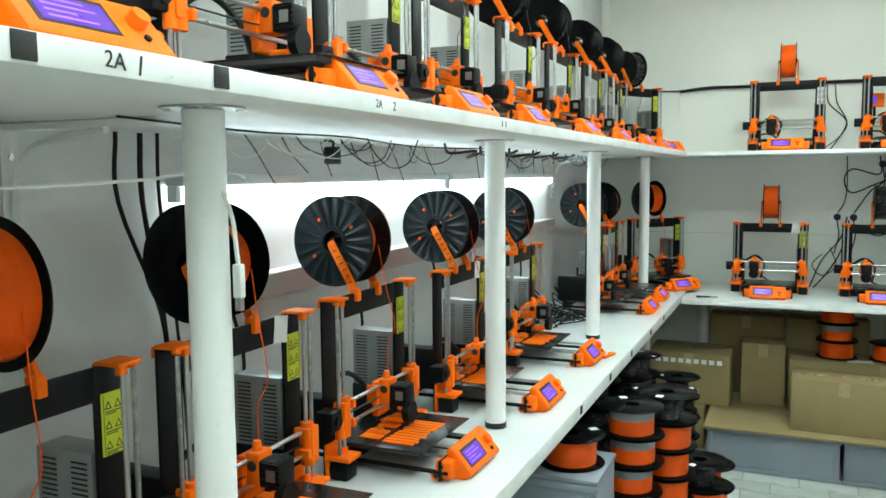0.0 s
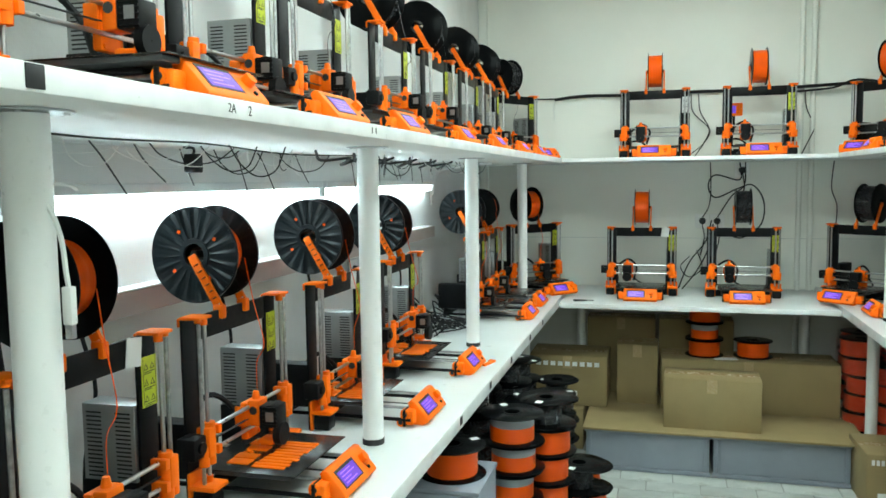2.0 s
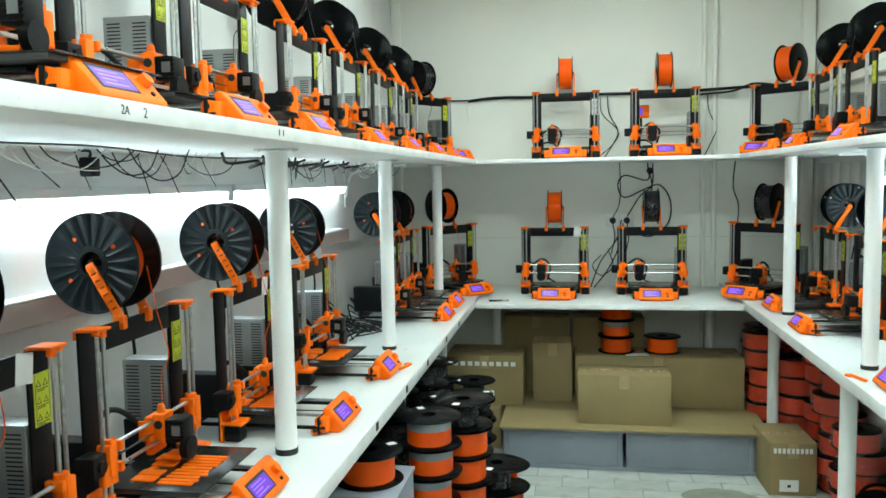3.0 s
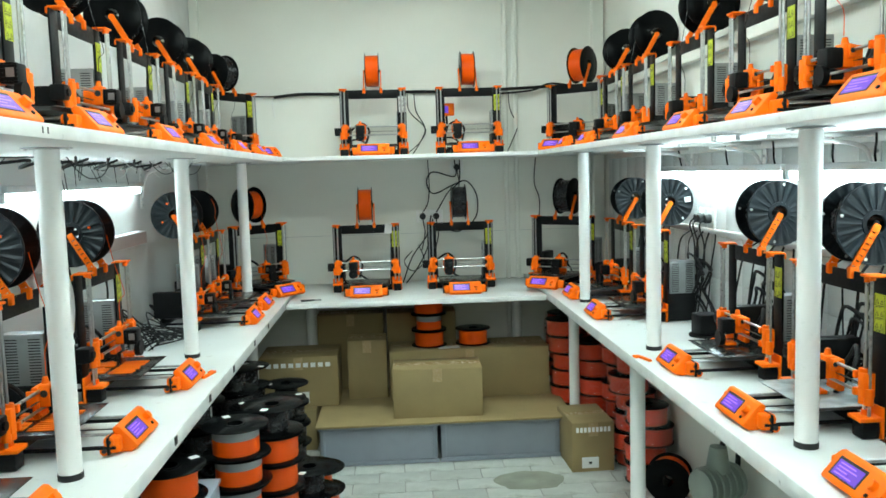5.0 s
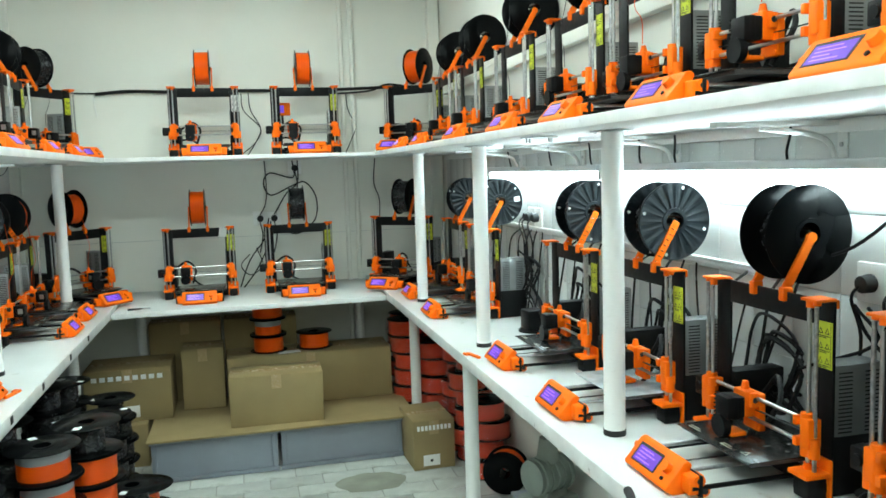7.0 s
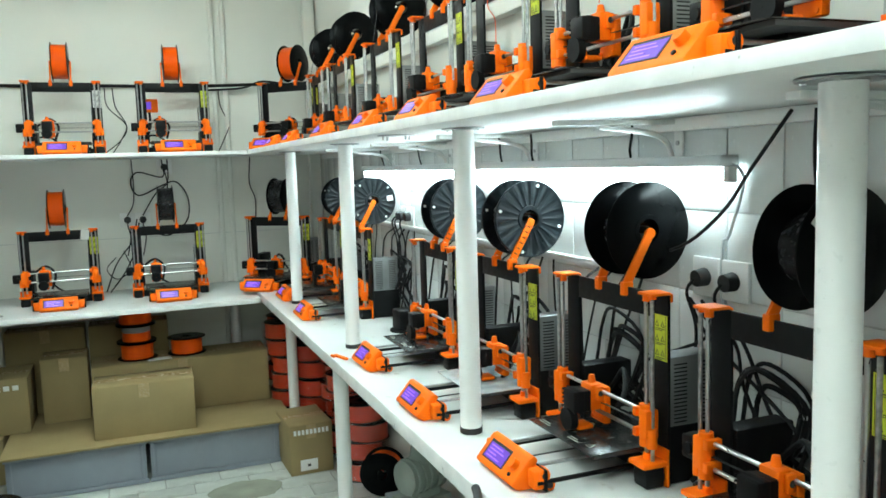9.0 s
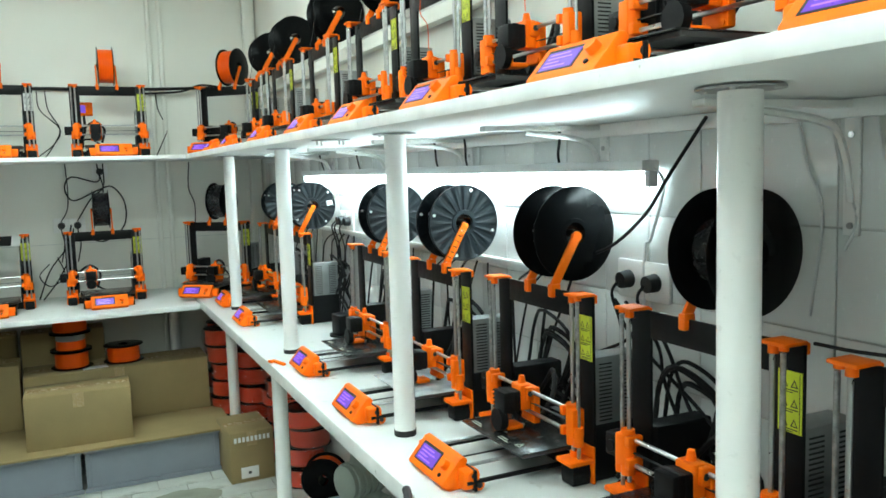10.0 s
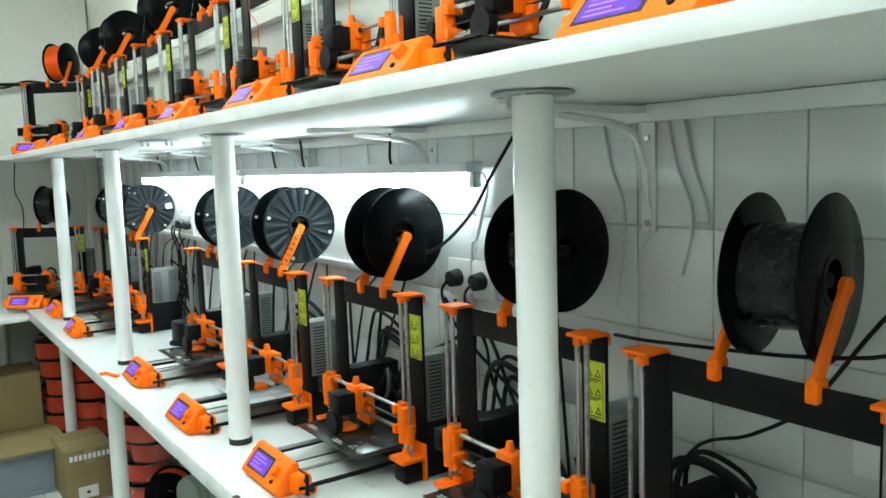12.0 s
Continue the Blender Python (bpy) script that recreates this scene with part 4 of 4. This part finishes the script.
for y in (0.90, 1.335, 1.80, 2.27, 2.80, 3.42, 3.95):
    for k in range(4):
        # a loose coil of printer lead leaning on the wall
        c, z0, r = y + 0.05 * (er.random() - 0.5), (0.985 if y > 1 else 0.925) + 0.05 * er.random(), 0.06 + 0.035 * er.random()
        x = XR - 0.085 + 0.05 * er.random()
        turn = [(x + 0.012 * math.sin(3 * w), c + r * math.cos(w), z0 + r * 1.1 * math.sin(w)) for w in (1.1 * j - 0.6 for j in range(6 + k % 2))]
        cable([(x - 0.05, c + 0.13, T + 0.005), (x - 0.02, c + 0.12, T + 0.03)] + turn + [(x, c - r - 0.05, T + 0.06), (x - 0.03, c - r - 0.07, T + 0.005)], 0.0042 + 0.0012 * (k % 2), None, "black cable coiled behind a printer", "cables behind the printers")
    for k in range(5):
        a, d = y - 0.10 + 0.06 * k, 0.22 * (er.random() - 0.35)
        x = XR - 0.024 - 0.012 * k
        if a < 1.72:
            if y > 1 and k < 3:
                p = (1.556, 1.474, 1.52)[k]
                cable([(XR - 0.055, p, 1.19), (XR - 0.05, p - 0.05 - 0.02 * k, 1.12), (XR - 0.05, a + 0.05, 1.0 + 0.02 * k), (XR - 0.06, a - 0.05, T + 0.06), (XR - 0.09, a - 0.08, T + 0.005)], 0.0036, None, "black cable slung from a wall socket", "cables behind the printers")
            continue
        cable([(XR - 0.022, a, 1.21), (x, a + 0.02 * d, 1.17), (x - 0.01, a + 0.35 * d, 1.08), (x - 0.015, a + 0.8 * d, 0.95), (x - 0.03, a + d, T + 0.005)], 0.0028 + 0.0006 * (k % 3), None, "black cable hanging behind a printer", "cables behind the printers")
cable([(XR - 0.035, 1.262, ZU), (XR - 0.035, 1.264, 1.47), (XR - 0.03, 1.26, 1.38), (XR - 0.02, 1.25, 1.20), (XR - 0.02, 1.22, T + 0.02)], 0.0032, None, "black cable hanging straight down the tiles")
cable([(1.76, 0.56, 1.36), (1.75, 0.633, 1.277), (1.75, 0.72, 1.158), (1.75, 0.80, 1.10), (1.75, 0.90, 1.045), (1.74, 0.97, T + 0.01)], 0.0028, None, "thin black cable sagging behind a printer")
jb = tagged(empty("junction_box", at(XR - 0.007, 0.655, 1.10)), "small white plastic junction box on the tiles", "junction box")
part("body", box(bmesh.new(), -0.028, 0, -0.035, 0.035, -0.032, 0.032, 0.004), M_POST, jb)
part("lid", box(bmesh.new(), -0.032, -0.0285, -0.036, 0.036, -0.033, 0.033, 0.002), M_POST, jb)
cable([(RF + 0.02, 0.98, T + 0.372), (RF + 0.02, 0.88, T + 0.376), (RF + 0.04, 0.62, T + 0.40), (RF + 0.06, 0.45, T + 0.48), (RF + 0.08, 0.3, T + 0.56)], 0.0028, None, "black cable laid over the printer frames")


# ---- under the worktops ----
def carton(x0, x1, y0, y1, z0, z1, label, turn=0.0, strip=0, square=False, name="cardboard_box", back=None):
    cx, cy = (x0 + x1) / 2, (y0 + y1) / 2
    root = tagged(empty(name, pose(cx, cy, z0, 0, 0, turn)), label, "box", "cardboard boxes")
    w, d, h = (x1 - x0) / 2, (y1 - y0) / 2, z1 - z0
    part("body", box(bmesh.new(), -w, w, -d, d, 0, h - 0.003, 0.004), M_CARD, root)
    for s in (-1, 1):
        part("flap", box(bmesh.new(), -w + 0.001, w - 0.001, min(s * 0.0015, s * (d - 0.001)), max(s * 0.0015, s * (d - 0.001)), h - 0.0028, h, 0.001), M_CARD, root)
    part("tape", box(bmesh.new(), -w + 0.004, w - 0.004, -0.024, 0.024, h + 0.0003, h + 0.001), M_TAPE, root, "strip of brown packing tape")
    part("tape", box(bmesh.new(), -0.024, 0.024, -d - 0.001, -d - 0.0003, h - 0.07, h - 0.002), M_TAPE, root, "strip of brown packing tape")
    if strip:
        n = 9
        for i in range(n):
            x = -w * 0.75 + 1.5 * w * i / (n - 1)
            part("print_bar", box(bmesh.new(), x - w * 0.062, x + w * 0.062, -d - 0.0012, -d - 0.0003, h * strip - 0.012, h * strip + 0.012), M_PAPER, root, "pale printed block")
    if square:
        a = part("label", box(bmesh.new(), -w * 0.55, w * 0.25, -d - 0.0014, -d - 0.0003, h * 0.08, h * 0.30), M_PAPER, root, "white square label")
        part("label_mark", box(bmesh.new(), -w * 0.22, -w * 0.08, -d - 0.002, -d - 0.0015, h * 0.16, h * 0.21), M_INK, a)
    return root


def crate(x0, x1, y0, y1, h, label="grey plastic stacking crate on the floor", z=0.0):
    root = tagged(empty("plastic_crate", at((x0 + x1) / 2, (y0 + y1) / 2, z)), label, "crate", "plastic crates")
    w, d = (x1 - x0) / 2, (y1 - y0) / 2
    t = 0.006
    for nm, a in (("front_panel", (-w, w, -d, -d + t)), ("back_panel", (-w, w, d - t, d)), ("side_panel", (-w, -w + t, -d + t, d - t)), ("side_panel", (w - t, w, -d + t, d - t))):
        part(nm, box(bmesh.new(), *a, 0.004, h, 0.001), M_CRATE, root)
    part("base", box(bmesh.new(), -w + t, w - t, -d + t, d - t, 0.0, 0.01), M_CRATE, root)
    for z in (h - 0.022, 0.0):
        part("rim", box(bmesh.new(), -w - 0.008, w + 0.008, -d - 0.010, -d - 0.0005, z, z + 0.022, 0.003), M_CRATE, root)
    for i in range(5):
        x = -w + 0.02 + (2 * w - 0.04) * i / 4
        if i in (0, 4):
            part("rib", box(bmesh.new(), x - 0.006, x + 0.006, -d - 0.008, -d - 0.0005, 0.024, h - 0.024, 0.002), M_CRATE, root)


crate(0.145, 0.742, 4.235, 4.63, 0.212)
crate(0.762, 1.374, 4.235, 4.63, 0.212)
deck = tagged(empty("cardboard_sheet", at(0, 0, 0.2125)), "flat sheet of olive-brown cardboard laid on crates", "board")
part("sheet", box(bmesh.new(), 0.13, 1.445, 4.185, 4.885, 0, 0.012, 0.002), M_CARD, deck)
Z1 = 0.2247
carton(0.525, 0.985, 4.262, 4.49, Z1, Z1 + 0.255, "sealed brown cardboard box on the cardboard sheet", -1.5)
carton(0.51, 1.395, 4.60, 4.87, Z1, 0.500, "long brown cardboard box under spools", 0, 0)
carton(-0.25, 0.105, 4.50, 4.88, 0.0, 0.2235, "brown cardboard box under another box")
carton(-0.20, 0.225, 4.56, 4.87, Z1, 0.500, "brown cardboard box with pale printed strip", 0, 0.84, True)
carton(0.273, 0.492, 4.67, 4.87, Z1, 0.555, "tall narrow brown cardboard box with white label", 0, 0)
carton(0.09, 0.475, 4.90, 5.06, 0.0, 0.665, "tall brown cardboard box against the wall")
carton(0.495, 0.90, 4.895, 5.06, 0.0, 0.665, "tall brown cardboard box against the wall")
carton(1.38, 1.59, 3.995, 4.30, 0.0, 0.248, "small brown cardboard box on the floor", 2.0, 0.85, True)
slip = tagged(part("paper_slip", box(bmesh.new(), -0.06, 0.06, -0.03, 0.03, 0, 0.0008), M_PAPER, None, "", pose(0.84, 4.655, 0.5013, 0, 0, 8)), "white paper slip lying on a box", "paper")


def lying(x, y, z, fill, ribs=False, width=0.084, full=0.075, film=False, sticker=False):
    m = pose(x, y, z + width / 2 + 0.0035, 0, -90, 0) @ Matrix.Rotation(lr.random() * 6, 4, "X")
    ob = spool(m, fill, ribs=ribs, full=full, width=width, group="stacked spools", sticker=sticker)
    if film:
        def wrap(b):
            n, k = 26, 5
            rows = []
            for i in range(n):
                a = 2 * math.pi * i / n
                rows.append([b.verts.new(((-0.5 + j / (k - 1)) * (width + 0.008), (0.108 + 0.013 * noise.noise(Vector((5 * a, 2.3 * j, x * 9)))) * math.cos(a),
                                          (0.108 + 0.013 * noise.noise(Vector((5 * a, 2.3 * j, y * 9)))) * math.sin(a))) for j in range(k)])
            for i in range(n):
                for j in range(k - 1):
                    b.faces.new((rows[i][j], rows[i][j + 1], rows[(i + 1) % n][j + 1], rows[(i + 1) % n][j]))
            return b
        part("plastic_film", wrap(bmesh.new()), M_FILM, ob, "clear crinkled plastic film")
    return ob


M_FILM = bpy.data.materials.new("clear film")
M_FILM.use_nodes = True
_nt = M_FILM.node_tree
_clear, _gloss, _mix = (_nt.nodes.new(k) for k in ("ShaderNodeBsdfTransparent", "ShaderNodeBsdfGlossy", "ShaderNodeMixShader"))
_gloss.inputs["Roughness"].default_value = 0.07
_mix.inputs[0].default_value = 0.18
_noise, _bump = _nt.nodes.new("ShaderNodeTexNoise"), _nt.nodes.new("ShaderNodeBump")
_noise.inputs["Scale"].default_value, _noise.inputs["Detail"].default_value = 38, 3
_bump.inputs["Strength"].default_value, _bump.inputs["Distance"].default_value = 0.9, 0.02
_nt.links.new(_noise.outputs["Fac"], _bump.inputs["Height"])
_nt.links.new(_bump.outputs[0], _gloss.inputs["Normal"])
_nt.links.new(_clear.outputs[0], _mix.inputs[1])
_nt.links.new(_gloss.outputs[0], _mix.inputs[2])
_nt.links.new(_mix.outputs[0], _nt.nodes["Material Output"].inputs[0])
lr = random.Random(21)
PITCH = 0.0925
# stacks beside and under the west worktop
for x, y, n, two in ((0.055, 2.66, 8, True), (0.135, 2.85, 8, False), (0.235, 3.02, 5, False), (0.03, 3.14, 7, False), (-0.13, 2.93, 8, False), (0.235, 3.26, 4, False), (-0.1, 3.37, 8, False), (0.06, 3.59, 6, False), (-0.12, 3.80, 7, False), (-0.32, 3.05, 8, False), (-0.34, 3.28, 7, False), (-0.32, 3.55, 8, False), (-0.36, 2.80, 8, False), (0.05, 3.83, 6, False)):
    for k in range(n):
        last = k == n - 1
        lying(x + 0.008 * (lr.random() - 0.5), y + 0.008 * (lr.random() - 0.5), PITCH * k, "two" if two else ("black" if (last and n > 4) or y > 3.3 or x < 0 else "orange"), full=0.07 if two else (0.05 if last else 0.078), sticker=k in (n - 1, n - 3))
crate(-0.27, 0.03, 2.28, 2.52, 0.30, "grey plastic crate stacked under the worktop")
crate(-0.27, 0.03, 2.28, 2.52, 0.30, "grey plastic crate stacked under the worktop", 0.303)
part_z = 0.606
tagged(part("crate_lid", box(bmesh.new(), -0.275, 0.035, 2.27, 2.525, part_z, part_z + 0.012, 0.003), M_CRATE), "grey plastic crate lid carrying a spool", "lid")
lying(-0.075, 2.40, part_z + 0.012, "orange", sticker=True)
lying(-0.30, 2.62, 0.0, "black")
# spools on the long box
for k in range(2):
    lying(0.735, 4.73, 0.5025 + PITCH * k, "orange" if k == 0 else "two", full=0.08)
lying(0.735, 4.73, 0.5025 + PITCH * 2, "orange", width=0.075, full=0.08) if 0.5025 + PITCH * 3 < T - 0.045 else None
lying(0.985, 4.74, 0.5025, "orange", full=0.08)
# wrapped spools under the east worktop
for x, y, n in ((1.717, 4.085, 6), (1.715, 4.30, 7), (1.50, 4.62, 7), (1.71, 4.51, 7), (1.72, 4.725, 7), (1.53, 4.84, 7), (1.73, 4.94, 7), (1.60, 4.42, 6), (1.73, 3.87, 4)):
    for k in range(n):
        if PITCH * (k + 1) < T - 0.05:
            lying(x + 0.045 * (lr.random() - 0.5), y + 0.05 * (lr.random() - 0.5), PITCH * k, "red", full=0.093, film=True)
spool(pose(1.735, 3.62, 0.1025, 0, 0, 62), "orange", ribs=False, full=0.085, group="stacked spools", label="black spool standing on its rim on the floor")


def pump(m):
    root = tagged(empty("pump_unit", m), "small grey-green cast machine standing on the floor", "machine")
    part("base", box(bmesh.new(), -0.09, 0.09, -0.07, 0.07, 0, 0.03, 0.006), M_GREEN, root)
    part("body", cyl(bmesh.new(), (-0.08, 0, 0.11), (0.08, 0, 0.11), 0.065, 20), M_GREEN, root)
    part("head", cyl(bmesh.new(), (0, 0, 0.16), (0, 0, 0.25), 0.045, 18, 0.03), M_GREEN, root)
    for i in range(5):
        part("fin", ring(bmesh.new(), [(-0.003, 0.072), (0.003, 0.072), (0.003, 0.06), (-0.003, 0.06)], 20), M_GREEN, root, "", at(-0.06 + 0.03 * i, 0, 0.11))
    part("bracket", box(bmesh.new(), -0.05, 0.05, -0.05, 0.05, 0.03, 0.06, 0.004), M_GREEN, root)
    part("hose", tube(bmesh.new(), [(0.02, 0, 0.25), (0.06, 0.02, 0.31), (0.13, 0.04, 0.26), (0.15, 0.06, 0.1)], 0.01, 8), M_CABLE, root)


crate(1.60, 1.81, 2.87, 3.13, 0.20)
tagged(part("crate_lid", box(bmesh.new(), 1.595, 1.815, 2.865, 3.135, 0.201, 0.212, 0.003), M_CRATE), "grey plastic crate lid under a machine", "lid")
pump(pose(1.70, 3.0, 0.2122, 0, 0, 20))

# ---- small things on the worktops ----
pl = tagged(empty("pliers", pose(0.13, 4.42, TE, 0, 0, 10)), "small black pliers lying on the worktop", "pliers")
for s in (-1, 1):
    part("handle", tube(bmesh.new(), [(0, 0, 0.006), (-0.03, s * 0.008, 0.006), (-0.07, s * 0.014, 0.006)], 0.004, 6), M_RUBBER, pl)
part("jaw", box(bmesh.new(), 0.0, 0.035, -0.007, 0.007, 0.002, 0.010, 0.002), M_SCREW, pl)


def scrap(x, y, turn, z=T):
    root = tagged(empty("printed_clip", pose(x, y, z, 0, 0, turn)), "loose orange plastic clip lying on the worktop", "plastic clip", "loose clips")
    part("strip", box(bmesh.new(), -0.04, 0.04, -0.006, 0.006, 0.0, 0.008, 0.002), M_ORANGE, root)
    part("tooth", box(bmesh.new(), 0.02, 0.045, 0.008, 0.016, 0.0, 0.008, 0.002), M_ORANGE, root)


scrap(-0.055, 2.83, 75)
scrap(1.365, 2.80, 105)
tagged(part("hand_tool", tube(bmesh.new(), [(0, 0, 0.009), (0.03, 0.002, 0.009), (0.09, 0.0, 0.009)], 0.009, 8), M_RUBBER, None, "", pose(1.328, 1.609, T, 0, 0, 250)), "dark tool handle at the worktop edge", "tool")
bk = tagged(empty("drive_unit", pose(1.70, 3.12, T, 0, 0, 5)), "black plastic power unit on the worktop", "power unit")
part("base", cyl(bmesh.new(), (0, 0, 0), (0, 0, 0.008), 0.06, 24), M_PLASTIC, bk)
part("body", box(bmesh.new(), -0.04, 0.04, -0.04, 0.04, 0.008, 0.085, 0.008), M_PLASTIC, bk)
kn = random.Random(3)
for k in range(13):
    a = 3.15 + 0.25 * kn.random()
    b0 = -0.36 - 0.12 * kn.random()
    cable([(b0, a, T + 0.006), (b0 + 0.08, a + 0.05, T + 0.015 + 0.05 * kn.random()), (b0 + 0.12, a + 0.14, T + 0.02), (b0 + 0.02, a + 0.18, T + 0.03), (b0 - 0.05, a + 0.1, T + 0.02 + 0.12 * kn.random()), (b0 + 0.01, a + 0.02, T + 0.006)], 0.0028, None, "tangled black cable lying on the worktop", "tangled cables")

# ---- tiles ----
fr = random.Random(2)
TW, TD = 0.25, 0.125
ftile = stored("floor_tile", lambda b: box(b, -TW / 2 + 0.003, TW / 2 - 0.003, -TD / 2 + 0.003, TD / 2 - 0.003, -0.006, 0.0, 0.0012), M_FTILE)
for j in range(21):
    for i in range(8):
        x = -0.18 + TW * (i + 0.5 * (j % 2))
        y = 2.3 + TD * j
        if x < XR - TW:
            piece("tile", ftile, floor, at(x, y, -0.0005 * fr.random()))
far_tiles = bmesh.new()
for j in range(56):
    for i in range(10):
        x = -0.43 + TW * (i + 0.5 * (j % 2))
        y = -1.95 + TD * j
        if XL + TW / 2 < x < XR - TW / 2 and y < YF - 0.1 and not (2.24 < y < 4.86 and -0.2 < x < XR - TW):
            vs = [far_tiles.verts.new((x + a * (TW / 2 - 0.003), y + c * (TD / 2 - 0.003), -0.0004)) for a, c in ((-1, -1), (1, -1), (1, 1), (-1, 1))]
            far_tiles.faces.new(vs)
part("tile_field", far_tiles, M_FTILE, floor)["kind"] = "stuff"
patch = bmesh.new()
ring_pts = []
for k in range(28):
    a = 2 * math.pi * k / 28
    r = 1 + 0.25 * noise.noise(Vector((2 * math.cos(a), 2 * math.sin(a), 4.0)))
    ring_pts.append(patch.verts.new((1.16 + 0.17 * r * math.cos(a), 3.93 + 0.12 * r * math.sin(a), 0.0012)))
patch.faces.new(ring_pts)
part("floor_patch", patch, M_STAIN, floor, "dull grey worn patch")
WT, WH = 0.146, 0.168
wtile = stored("wall_tile", lambda b: box(b, -0.006, 0.0, -WT / 2 + 0.0014, WT / 2 - 0.0014, -WH / 2 + 0.0014, WH / 2 - 0.0014, 0.0012), M_TILE)
part("tile_bed", box(bmesh.new(), XR - 0.003, XR - 0.0002, -0.6, 4.95, T + 0.02, 1.53), M_GROUT, wall_east)
for j in range(4):
    for i in range(36):
        piece("tile", wtile, wall_east, at(XR - 0.001, -0.32 + WT * i, 1.53 - WH * (j + 0.5)))
for z in (1.115,):
    part("wall_joint", box(bmesh.new(), XL, XR, YF - 0.0015, YF - 0.0002, z - 0.0015, z + 0.0015), M_GROUT, wall_north)
